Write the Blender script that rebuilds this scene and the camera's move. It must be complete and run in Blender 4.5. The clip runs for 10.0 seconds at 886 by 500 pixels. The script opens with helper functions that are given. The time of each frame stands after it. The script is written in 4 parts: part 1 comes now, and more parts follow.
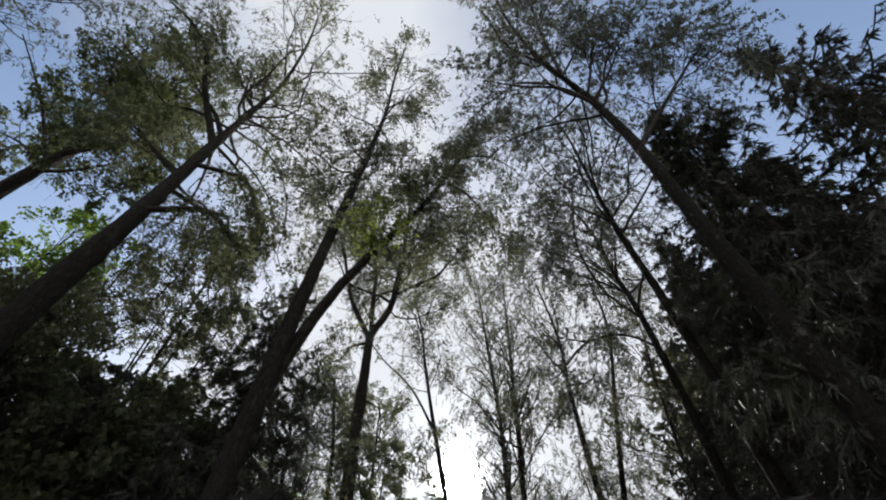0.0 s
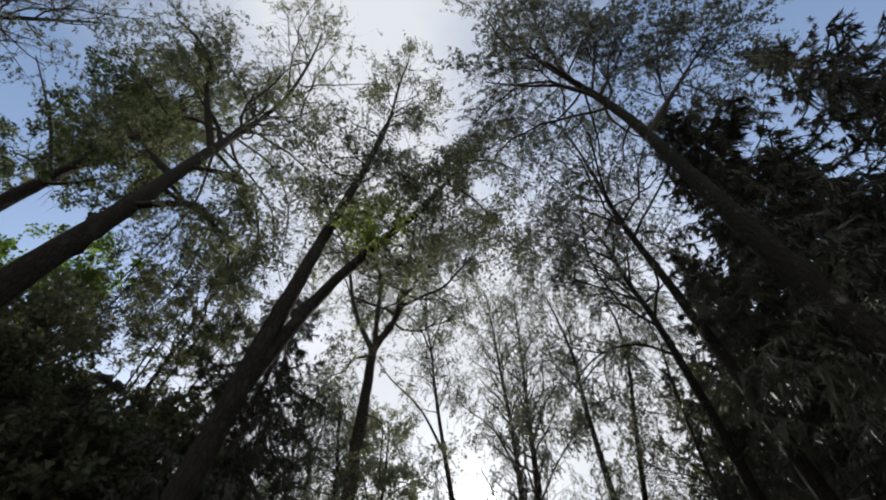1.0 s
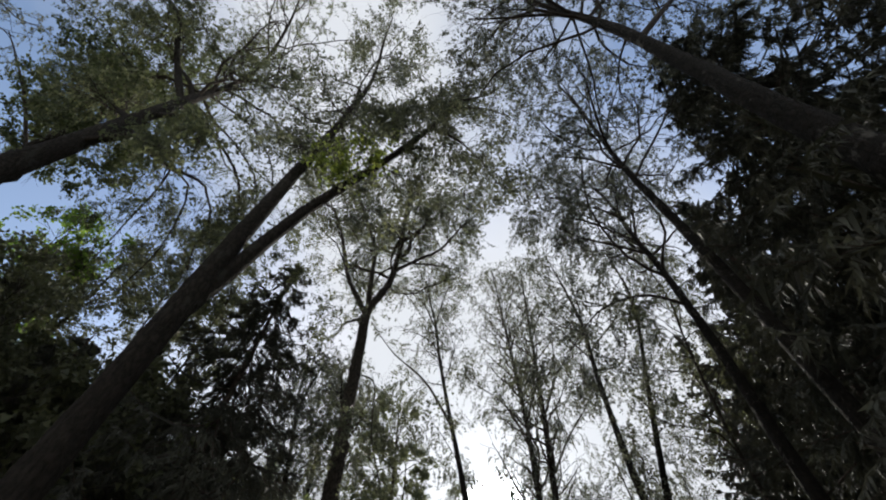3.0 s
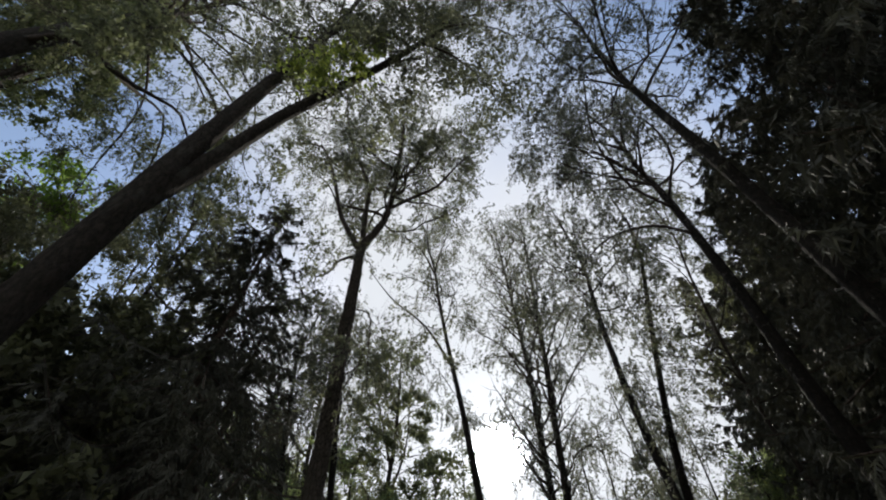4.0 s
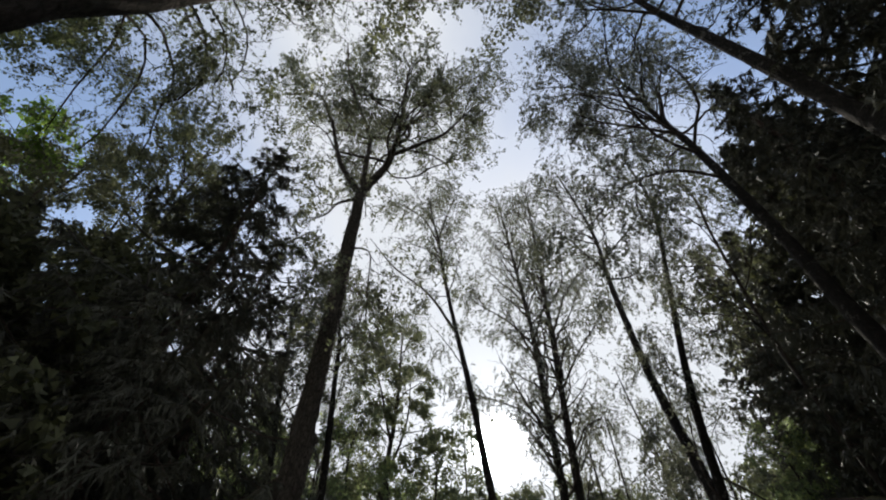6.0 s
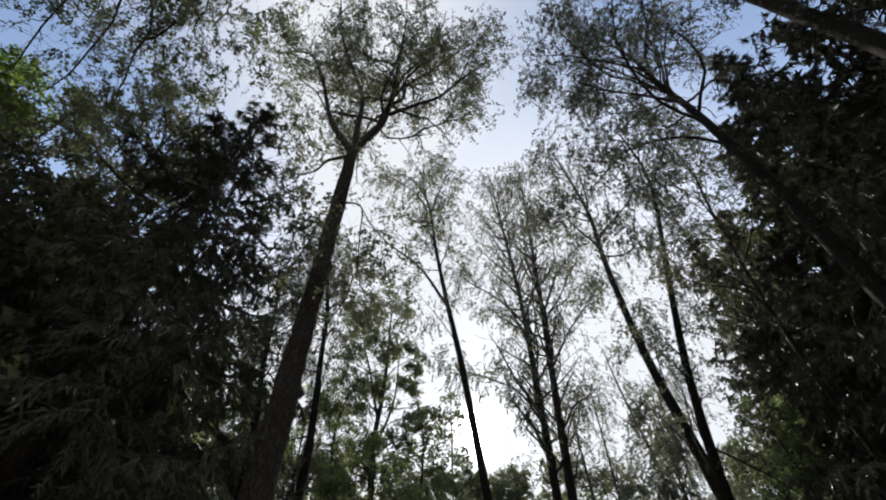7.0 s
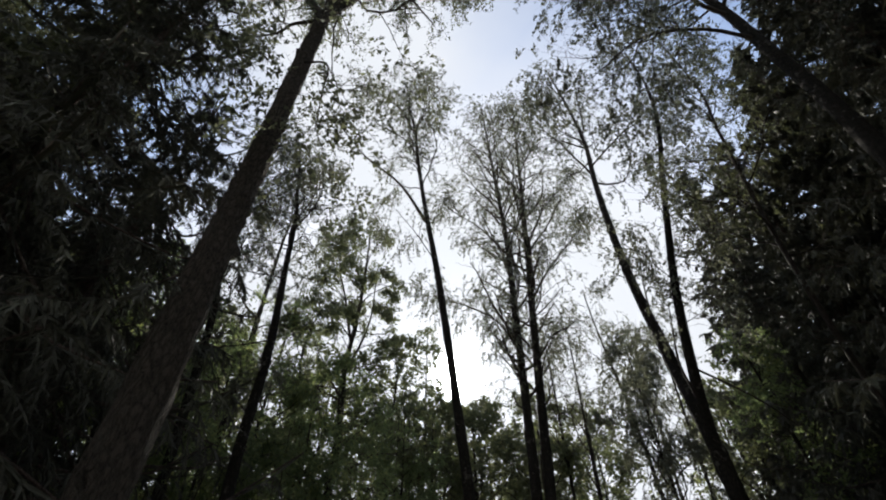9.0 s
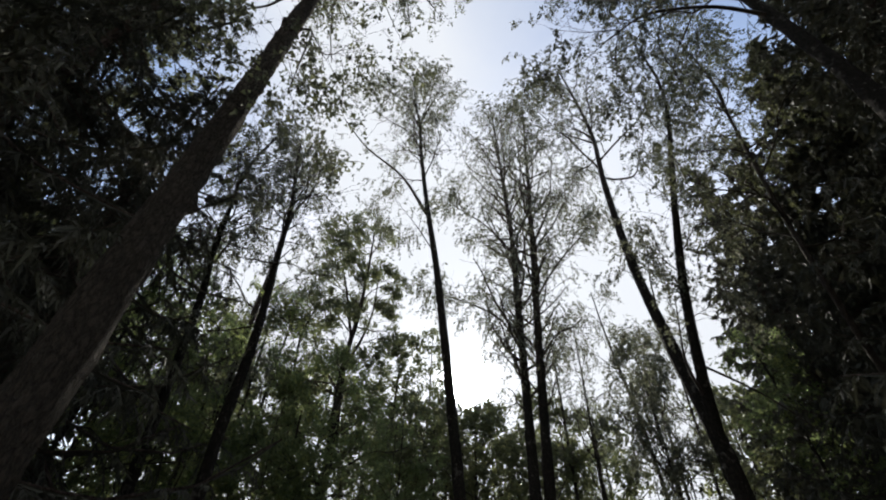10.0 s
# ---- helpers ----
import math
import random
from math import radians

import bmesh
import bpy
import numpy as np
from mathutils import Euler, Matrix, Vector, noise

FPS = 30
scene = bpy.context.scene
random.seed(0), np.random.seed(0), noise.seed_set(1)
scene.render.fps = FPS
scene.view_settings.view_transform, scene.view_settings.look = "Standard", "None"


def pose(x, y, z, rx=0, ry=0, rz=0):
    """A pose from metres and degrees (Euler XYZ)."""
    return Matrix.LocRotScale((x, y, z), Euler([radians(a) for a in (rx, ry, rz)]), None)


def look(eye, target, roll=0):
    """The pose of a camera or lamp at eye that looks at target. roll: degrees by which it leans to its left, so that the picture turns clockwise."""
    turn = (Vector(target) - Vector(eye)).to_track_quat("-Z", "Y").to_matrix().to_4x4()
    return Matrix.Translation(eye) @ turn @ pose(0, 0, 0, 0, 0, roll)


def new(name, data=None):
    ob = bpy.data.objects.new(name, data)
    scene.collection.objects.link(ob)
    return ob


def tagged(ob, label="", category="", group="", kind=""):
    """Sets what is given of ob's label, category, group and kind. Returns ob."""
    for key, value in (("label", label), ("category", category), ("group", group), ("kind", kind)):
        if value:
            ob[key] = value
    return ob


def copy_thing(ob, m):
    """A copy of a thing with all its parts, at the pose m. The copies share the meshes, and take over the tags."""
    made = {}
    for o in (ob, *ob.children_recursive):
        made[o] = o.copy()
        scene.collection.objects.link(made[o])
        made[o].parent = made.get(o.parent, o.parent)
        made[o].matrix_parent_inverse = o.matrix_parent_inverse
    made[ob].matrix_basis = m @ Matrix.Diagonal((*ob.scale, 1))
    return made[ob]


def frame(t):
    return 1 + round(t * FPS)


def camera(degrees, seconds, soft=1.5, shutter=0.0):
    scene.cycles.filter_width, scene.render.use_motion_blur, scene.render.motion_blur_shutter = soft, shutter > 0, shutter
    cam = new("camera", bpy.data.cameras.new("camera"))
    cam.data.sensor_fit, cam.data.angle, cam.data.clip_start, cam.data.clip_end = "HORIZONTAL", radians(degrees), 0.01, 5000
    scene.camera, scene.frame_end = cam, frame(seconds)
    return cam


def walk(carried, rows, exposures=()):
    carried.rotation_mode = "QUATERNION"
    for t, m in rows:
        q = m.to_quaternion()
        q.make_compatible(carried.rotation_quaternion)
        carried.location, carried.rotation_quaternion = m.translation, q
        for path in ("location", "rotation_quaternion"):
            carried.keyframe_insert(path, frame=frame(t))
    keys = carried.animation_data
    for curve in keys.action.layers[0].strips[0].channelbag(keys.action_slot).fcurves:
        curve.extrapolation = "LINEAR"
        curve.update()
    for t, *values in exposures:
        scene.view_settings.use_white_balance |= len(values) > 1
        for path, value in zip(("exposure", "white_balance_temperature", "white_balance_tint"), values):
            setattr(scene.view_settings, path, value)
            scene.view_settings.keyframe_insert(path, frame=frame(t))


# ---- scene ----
EXPOSURE = 0.93
cam = camera(90.7, 10.0, soft=2.0)
METRES, EYE, TILT, LEAN, TURN = 7.5, 1.6, 55.0, 0.0, 0.0
ROWS = [
    (0.0, 0.0, 0.0, 0.0, -0.0, 0.0, 0.0),
    (0.5, 0.0138, 0.0287, -0.0369, 0.83, 1.68, 0.36),
    (1.0, 0.0295, 0.058, -0.0751, 1.66, 3.49, 0.89),
    (1.5, 0.0477, 0.0802, -0.1081, 2.29, 4.88, 1.45),
    (2.0, 0.066, 0.1018, -0.1408, 2.75, 5.52, 2.2),
    (3.5, 0.0916, 0.1812, -0.258, 3.22, -0.19, 4.27),
    (4.0, 0.0903, 0.223, -0.3069, 3.17, -2.72, 4.94),
    (4.5, 0.0871, 0.2526, -0.3528, 3.33, -3.87, 5.33),
    (5.0, 0.0779, 0.2839, -0.3969, 3.55, -3.92, 5.27),
    (5.5, 0.0666, 0.3088, -0.4358, 3.7, -3.43, 4.92),
    (7.0, 0.028, 0.3834, -0.5541, 2.06, -5.3, 3.03),
    (7.5, 0.0205, 0.4106, -0.5932, 1.3, -7.59, 2.15),
    (8.0, 0.0175, 0.4428, -0.6395, 0.7, -9.95, 1.14),
    (8.5, 0.0213, 0.4773, -0.6762, 0.43, -11.51, 0.33),
    (9.0, 0.0354, 0.5033, -0.721, 0.51, -12.07, -0.3),
    (9.5, 0.0584, 0.524, -0.7555, 1.09, -11.92, -0.63),
    (10.0, 0.0869, 0.5418, -0.7881, 2.22, -11.32, -0.93),
]
walk(cam, [(t, pose(0, 0, EYE, TILT, LEAN, TURN) @ pose(METRES * x, METRES * y, METRES * z, 90 + pitch, roll, yaw)) for t, x, y, z, yaw, pitch, roll in ROWS],
     [(0.0, EXPOSURE), (5.5, EXPOSURE), (7.2, EXPOSURE + 0.15), (10.0, EXPOSURE + 0.15)])

# ---- light ----
SUN = Vector((0.026, 0.891, 0.453)).normalized()
SUN_ELEVATION = math.asin(SUN.z)
SUN_ROTATION = math.atan2(SUN.x, SUN.y)


def make_world():
    world = bpy.data.worlds.new("sky")
    world.use_nodes = True
    scene.world = world
    nt = world.node_tree
    nt.nodes.clear()
    N, L = nt.nodes.new, nt.links.new
    out, bg = N("ShaderNodeOutputWorld"), N("ShaderNodeBackground")
    sky = N("ShaderNodeTexSky")
    sky.sky_type, sky.sun_disc = "NISHITA", False
    sky.sun_elevation, sky.sun_rotation = SUN_ELEVATION, SUN_ROTATION
    sky.air_density, sky.dust_density, sky.ozone_density = 1.0, 2.2, 0.9
    coord = N("ShaderNodeTexCoord")
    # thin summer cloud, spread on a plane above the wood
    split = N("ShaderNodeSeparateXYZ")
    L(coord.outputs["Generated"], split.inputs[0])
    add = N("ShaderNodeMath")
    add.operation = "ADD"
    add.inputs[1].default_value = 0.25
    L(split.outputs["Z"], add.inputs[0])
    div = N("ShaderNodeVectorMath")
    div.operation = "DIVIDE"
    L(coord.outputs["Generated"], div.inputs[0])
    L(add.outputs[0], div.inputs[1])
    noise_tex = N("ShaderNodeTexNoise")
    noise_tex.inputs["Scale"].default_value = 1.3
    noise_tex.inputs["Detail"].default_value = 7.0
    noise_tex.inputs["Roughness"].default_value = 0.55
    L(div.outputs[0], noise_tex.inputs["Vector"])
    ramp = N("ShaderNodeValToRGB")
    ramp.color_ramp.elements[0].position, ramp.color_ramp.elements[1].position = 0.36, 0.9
    # forward scatter of the sun in haze and cloud; the narrow lobe paints its disc and glare
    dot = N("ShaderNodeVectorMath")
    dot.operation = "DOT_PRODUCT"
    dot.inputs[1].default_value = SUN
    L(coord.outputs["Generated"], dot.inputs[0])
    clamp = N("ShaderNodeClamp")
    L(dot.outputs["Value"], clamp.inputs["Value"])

    def maths(operation, first, second, third=None):
        m = N("ShaderNodeMath")
        m.operation = operation
        for i, v in enumerate((first, second, third)):
            if v is None:
                continue
            if isinstance(v, (int, float)):
                m.inputs[i].default_value = v
            else:
                L(v, m.inputs[i])
        return m.outputs[0]

    # a long bank of cloud overhead, white haze round the sun, unseen cloud on the far side added as fill light
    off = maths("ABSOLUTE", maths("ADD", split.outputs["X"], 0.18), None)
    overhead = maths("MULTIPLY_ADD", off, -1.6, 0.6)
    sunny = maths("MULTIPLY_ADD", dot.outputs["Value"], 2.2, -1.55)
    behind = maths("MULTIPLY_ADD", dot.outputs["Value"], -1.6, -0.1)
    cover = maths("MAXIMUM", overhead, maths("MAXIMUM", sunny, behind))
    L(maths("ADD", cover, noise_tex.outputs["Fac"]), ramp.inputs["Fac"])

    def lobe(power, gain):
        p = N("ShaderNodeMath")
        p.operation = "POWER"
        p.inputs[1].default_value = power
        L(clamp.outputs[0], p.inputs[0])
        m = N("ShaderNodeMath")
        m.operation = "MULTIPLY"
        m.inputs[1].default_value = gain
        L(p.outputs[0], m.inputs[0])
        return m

    def plus(a, b):
        m = N("ShaderNodeMath")
        m.operation = "ADD"
        L(a.outputs[0], m.inputs[0])
        L(b.outputs[0], m.inputs[1])
        return m

    haze_glare = plus(lobe(HAZE_GLARE[0], HAZE_GLARE[1]), plus(lobe(90, HAZE_GLARE[2]), lobe(2600, HAZE_GLARE[3])))
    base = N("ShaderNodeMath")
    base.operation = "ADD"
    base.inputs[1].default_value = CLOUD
    # the sun-facing cloud behind is made brighter to lift the shaded sides
    away, back_fill = N("ShaderNodeMath"), N("ShaderNodeMath")
    away.operation, back_fill.operation = "MULTIPLY", "MAXIMUM"
    away.inputs[1].default_value, back_fill.inputs[1].default_value = -BACK_FILL, 0.0
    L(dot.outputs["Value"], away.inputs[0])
    L(away.outputs[0], back_fill.inputs[0])
    L(plus(haze_glare, back_fill).outputs[0], base.inputs[0])
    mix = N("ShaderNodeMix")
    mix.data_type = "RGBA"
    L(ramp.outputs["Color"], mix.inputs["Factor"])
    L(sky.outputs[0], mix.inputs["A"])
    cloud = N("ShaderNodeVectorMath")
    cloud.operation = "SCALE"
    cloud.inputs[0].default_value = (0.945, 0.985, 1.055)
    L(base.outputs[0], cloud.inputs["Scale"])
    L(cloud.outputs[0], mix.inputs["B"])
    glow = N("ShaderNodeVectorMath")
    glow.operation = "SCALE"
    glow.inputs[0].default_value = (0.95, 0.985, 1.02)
    L(haze_glare.outputs[0], glow.inputs["Scale"])
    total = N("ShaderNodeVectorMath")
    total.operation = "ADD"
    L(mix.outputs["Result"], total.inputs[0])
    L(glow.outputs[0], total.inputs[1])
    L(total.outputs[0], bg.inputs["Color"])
    bg.inputs["Strength"].default_value = SKY
    L(bg.outputs[0], out.inputs["Surface"])


SKY, CLOUD, BACK_FILL, HAZE_GLARE = 0.13, 3.3, 9.0, (7.0, 0.16, 0.9, 520.0)
make_world()
lamp = bpy.data.lights.new("sun", "SUN")
lamp.energy, lamp.angle, lamp.color = 3.4, radians(0.53), (1.0, 0.95, 0.86)
sun = new("sun", lamp)
sun.matrix_world = look(SUN * 60, (0, 0, 0))


# ---- materials ----
def material(name):
    m = bpy.data.materials.new(name)
    m.use_nodes = True
    nt = m.node_tree
    nt.nodes.clear()
    return m, nt, nt.nodes.new, nt.links.new


def ramp_node(N, stops):
    r = N("ShaderNodeValToRGB")
    e = r.color_ramp.elements
    while len(e) < len(stops):
        e.new(0.5)
    for el, (pos, col) in zip(e, stops):
        el.position, el.color = pos, (*col, 1.0)
    return r


def bark_material(name, dark, light, patch, stretch=0.4, scale=17.0, patch_from=0.6, bump=1.0):
    """Furrowed bark with paler plates, and patches of lichen or white birch skin."""
    m, nt, N, L = material(name)
    out, bsdf = N("ShaderNodeOutputMaterial"), N("ShaderNodeBsdfPrincipled")
    coord, mapping = N("ShaderNodeTexCoord"), N("ShaderNodeMapping")
    mapping.inputs["Scale"].default_value = (1, 1, stretch)
    L(coord.outputs["Object"], mapping.inputs["Vector"])
    fine, big, cells = N("ShaderNodeTexNoise"), N("ShaderNodeTexNoise"), N("ShaderNodeTexVoronoi")
    fine.inputs["Scale"].default_value, fine.inputs["Detail"].default_value = scale * 3, 6
    big.inputs["Scale"].default_value, big.inputs["Detail"].default_value = 1.7, 5
    big.inputs["Roughness"].default_value = 0.7
    cells.feature, cells.inputs["Scale"].default_value = "DISTANCE_TO_EDGE", scale
    cells.inputs["Randomness"].default_value = 1.0
    L(mapping.outputs[0], fine.inputs["Vector"])
    L(coord.outputs["Object"], big.inputs["Vector"])
    warp, wob = N("ShaderNodeTexNoise"), N("ShaderNodeVectorMath")
    warp.inputs["Scale"].default_value, warp.inputs["Detail"].default_value = scale * 0.7, 5
    warp.inputs["Roughness"].default_value = 0.75
    L(mapping.outputs[0], warp.inputs["Vector"])
    wob.operation = "MULTIPLY_ADD"
    wob.inputs[1].default_value = (2.2 / scale,) * 3
    L(warp.outputs["Color"], wob.inputs[0])
    L(mapping.outputs[0], wob.inputs[2])
    L(wob.outputs[0], cells.inputs["Vector"])
    fine.inputs["Roughness"].default_value = 0.7
    colour = ramp_node(N, [(0.0, dark), (0.35, tuple((a + b) / 2 for a, b in zip(dark, light))), (0.75, light)])
    mul = N("ShaderNodeMath")
    mul.operation = "MULTIPLY_ADD"
    mul.inputs[1].default_value = 1.5
    L(cells.outputs["Distance"], mul.inputs[0])
    grain = N("ShaderNodeMath")
    grain.operation = "MULTIPLY_ADD"
    grain.inputs[1].default_value, grain.inputs[2].default_value = 1.5, -0.5
    L(fine.outputs["Fac"], grain.inputs[0])
    L(grain.outputs[0], mul.inputs[2])
    L(mul.outputs[0], colour.inputs["Fac"])
    where = ramp_node(N, [(patch_from, (0, 0, 0)), (patch_from + 0.06, (1, 1, 1))])
    speck, where_in = N("ShaderNodeTexNoise"), N("ShaderNodeMath")
    speck.inputs["Scale"].default_value, speck.inputs["Detail"].default_value = 9.0, 4
    speck.inputs["Roughness"].default_value = 0.65
    L(mapping.outputs[0], speck.inputs["Vector"])
    where_in.operation = "MULTIPLY_ADD"
    where_in.inputs[1].default_value = 0.55
    L(speck.outputs["Fac"], where_in.inputs[0])
    half = N("ShaderNodeMath")
    half.operation = "MULTIPLY"
    half.inputs[1].default_value = 0.5
    L(big.outputs["Fac"], half.inputs[0])
    L(half.outputs[0], where_in.inputs[2])
    L(where_in.outputs[0], where.inputs["Fac"])
    pale = N("ShaderNodeMix")
    pale.data_type = "RGBA"
    L(fine.outputs["Fac"], pale.inputs["Factor"])
    pale.inputs["A"].default_value = (*[c * 0.45 for c in patch], 1)
    pale.inputs["B"].default_value = (*[c * 1.3 for c in patch], 1)
    mix = N("ShaderNodeMix")
    mix.data_type = "RGBA"
    L(where.outputs["Color"], mix.inputs["Factor"])
    L(colour.outputs["Color"], mix.inputs["A"])
    L(pale.outputs["Result"], mix.inputs["B"])
    L(mix.outputs["Result"], bsdf.inputs["Base Color"])
    bsdf.inputs["Roughness"].default_value = 0.95
    bsdf.inputs["Specular IOR Level"].default_value = 0.12
    b = N("ShaderNodeBump")
    b.inputs["Strength"].default_value, b.inputs["Distance"].default_value = bump, 0.03
    L(mul.outputs[0], b.inputs["Height"])
    L(b.outputs[0], bsdf.inputs["Normal"])
    L(bsdf.outputs[0], out.inputs["Surface"])
    return m


def leaf_material(name, dark, light, yellow, through_light=0.4, gloss=0.12):
    """Leaves: each differs a little; light shines through the thin blade."""
    m, nt, N, L = material(name)
    out, diffuse, trans = N("ShaderNodeOutputMaterial"), N("ShaderNodeBsdfPrincipled"), N("ShaderNodeBsdfTranslucent")
    geo, coord, big = N("ShaderNodeNewGeometry"), N("ShaderNodeTexCoord"), N("ShaderNodeTexNoise")
    big.inputs["Scale"].default_value, big.inputs["Detail"].default_value = 0.6, 3
    L(coord.outputs["Object"], big.inputs["Vector"])
    both = N("ShaderNodeMath")
    both.operation = "MULTIPLY_ADD"
    both.inputs[1].default_value = 0.6
    L(geo.outputs["Random Per Island"], both.inputs[0])
    less = N("ShaderNodeMath")
    less.operation = "MULTIPLY_ADD"
    less.inputs[1].default_value, less.inputs[2].default_value = 0.8, -0.2
    L(big.outputs["Fac"], less.inputs[0])
    L(less.outputs[0], both.inputs[2])
    colour = ramp_node(N, [(0.1, dark), (0.6, light), (0.97, yellow)])
    L(both.outputs[0], colour.inputs["Fac"])
    L(colour.outputs["Color"], diffuse.inputs["Base Color"])
    diffuse.inputs["Roughness"].default_value = 0.5
    diffuse.inputs["Specular IOR Level"].default_value = gloss
    gain = N("ShaderNodeMix")
    gain.data_type, gain.blend_type = "RGBA", "MULTIPLY"
    gain.inputs["Factor"].default_value = 1.0
    gain.inputs["B"].default_value = (1.7, 1.75, 1.35, 1)
    L(colour.outputs["Color"], gain.inputs["A"])
    L(gain.outputs["Result"], trans.inputs["Color"])
    mix = N("ShaderNodeMixShader")
    mix.inputs[0].default_value = through_light
    L(diffuse.outputs[0], mix.inputs[1])
    L(trans.outputs[0], mix.inputs[2])
    L(mix.outputs[0], out.inputs["Surface"])
    return m


def ground_material():
    m, nt, N, L = material("forest_floor")
    out, bsdf, coord = N("ShaderNodeOutputMaterial"), N("ShaderNodeBsdfPrincipled"), N("ShaderNodeTexCoord")
    big, fine = N("ShaderNodeTexNoise"), N("ShaderNodeTexNoise")
    big.inputs["Scale"].default_value, big.inputs["Detail"].default_value = 0.35, 6
    fine.inputs["Scale"].default_value, fine.inputs["Detail"].default_value = 14, 8
    L(coord.outputs["Object"], big.inputs["Vector"])
    L(coord.outputs["Object"], fine.inputs["Vector"])
    a = ramp_node(N, [(0.3, (0.08, 0.058, 0.036)), (0.7, (0.2, 0.15, 0.1))])
    b = ramp_node(N, [(0.3, (0.03, 0.05, 0.015)), (0.7, (0.07, 0.1, 0.03))])
    L(fine.outputs["Fac"], a.inputs["Fac"])
    L(fine.outputs["Fac"], b.inputs["Fac"])
    w = ramp_node(N, [(0.42, (0, 0, 0)), (0.58, (1, 1, 1))])
    L(big.outputs["Fac"], w.inputs["Fac"])
    mix = N("ShaderNodeMix")
    mix.data_type = "RGBA"
    L(w.outputs["Color"], mix.inputs["Factor"])
    L(a.outputs["Color"], mix.inputs["A"])
    L(b.outputs["Color"], mix.inputs["B"])
    L(mix.outputs["Result"], bsdf.inputs["Base Color"])
    bsdf.inputs["Roughness"].default_value = 0.95
    bump = N("ShaderNodeBump")
    bump.inputs["Distance"].default_value = 0.05
    L(fine.outputs["Fac"], bump.inputs["Height"])
    L(bump.outputs[0], bsdf.inputs["Normal"])
    L(bsdf.outputs[0], out.inputs["Surface"])
    return m


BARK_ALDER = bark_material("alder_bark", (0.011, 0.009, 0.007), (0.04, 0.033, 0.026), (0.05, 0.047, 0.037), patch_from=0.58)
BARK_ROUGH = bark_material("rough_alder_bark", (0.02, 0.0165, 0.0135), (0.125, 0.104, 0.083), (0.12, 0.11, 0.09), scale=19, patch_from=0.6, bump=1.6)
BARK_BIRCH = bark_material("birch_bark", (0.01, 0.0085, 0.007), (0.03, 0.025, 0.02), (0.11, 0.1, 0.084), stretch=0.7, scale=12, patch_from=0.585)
BARK_TWIG = bark_material("twig_bark", (0.02, 0.016, 0.013), (0.055, 0.044, 0.036), (0.07, 0.06, 0.05), scale=20, bump=0.2)
BARK_SPRUCE = bark_material("spruce_bark", (0.03, 0.022, 0.018), (0.12, 0.09, 0.075), (0.16, 0.16, 0.13), scale=14)
LEAF_BIRCH = leaf_material("birch_leaf", (0.0624, 0.0643, 0.0544), (0.0918, 0.0944, 0.0774), (0.134, 0.135, 0.0978), 0.38)
LEAF_ALDER = leaf_material("alder_leaf", (0.0612, 0.0644, 0.0496), (0.0912, 0.096, 0.0704), (0.138, 0.143, 0.08), 0.45)
LEAF_OAK = leaf_material("oak_leaf", (0.052, 0.0577, 0.0374), (0.085, 0.0926, 0.0561), (0.13, 0.133, 0.068), 0.5)
# near copy of the oak leaf, with the shade of dense spots put in
LEAF_SHADE = leaf_material("shaded_leaf", (0.0551, 0.0582, 0.038), (0.0816, 0.0863, 0.053), (0.122, 0.126, 0.062), 0.3)
LEAF_LOW = leaf_material("hazel_leaf", (0.068, 0.086, 0.05), (0.112, 0.136, 0.072), (0.2, 0.215, 0.085), 0.62)
LEAF_OLIVE = leaf_material("olive_leaf", (0.0467, 0.057, 0.0289), (0.0697, 0.0833, 0.0399), (0.111, 0.125, 0.051), 0.35)
# the sun on the leaf sprays is put into this brighter yellow-green
LEAF_SUNLIT = leaf_material("sunlit_leaf", (0.09, 0.115, 0.03), (0.15, 0.18, 0.045), (0.24, 0.25, 0.07), 0.55)
LEAF_MAPLE = leaf_material("maple_leaf", (0.06, 0.095, 0.022), (0.095, 0.145, 0.032), (0.17, 0.21, 0.05), 0.62)
NEEDLES = leaf_material("spruce_needles", (0.055, 0.053, 0.045), (0.072, 0.072, 0.058), (0.094, 0.096, 0.068), 0.06, 0.03)
FLOOR = ground_material()


# ---- mesh tools ----
def mesh_object(name, verts, quads, mat, parent=None, kind="", label="", smooth=True):
    """One mesh of quads or of triangles from arrays, under a parent."""
    verts, quads = np.asarray(verts, np.float32).reshape(-1, 3), np.asarray(quads, np.int32)
    corners = quads.shape[1]
    me = bpy.data.meshes.new(name)
    me.vertices.add(len(verts))
    me.vertices.foreach_set("co", verts.ravel())
    me.loops.add(quads.size)
    me.loops.foreach_set("vertex_index", quads.ravel())
    me.polygons.add(len(quads))
    me.polygons.foreach_set("loop_start", np.arange(0, quads.size, corners, dtype=np.int32))
    me.polygons.foreach_set("use_smooth", np.full(len(quads), smooth))
    me.materials.append(mat)
    me.update(calc_edges=True)
    ob = new(name, me)
    ob.parent = parent
    return tagged(ob, label=label, kind=kind)


def unit(v):
    return v / np.maximum(np.linalg.norm(v, axis=-1, keepdims=True), 1e-9)


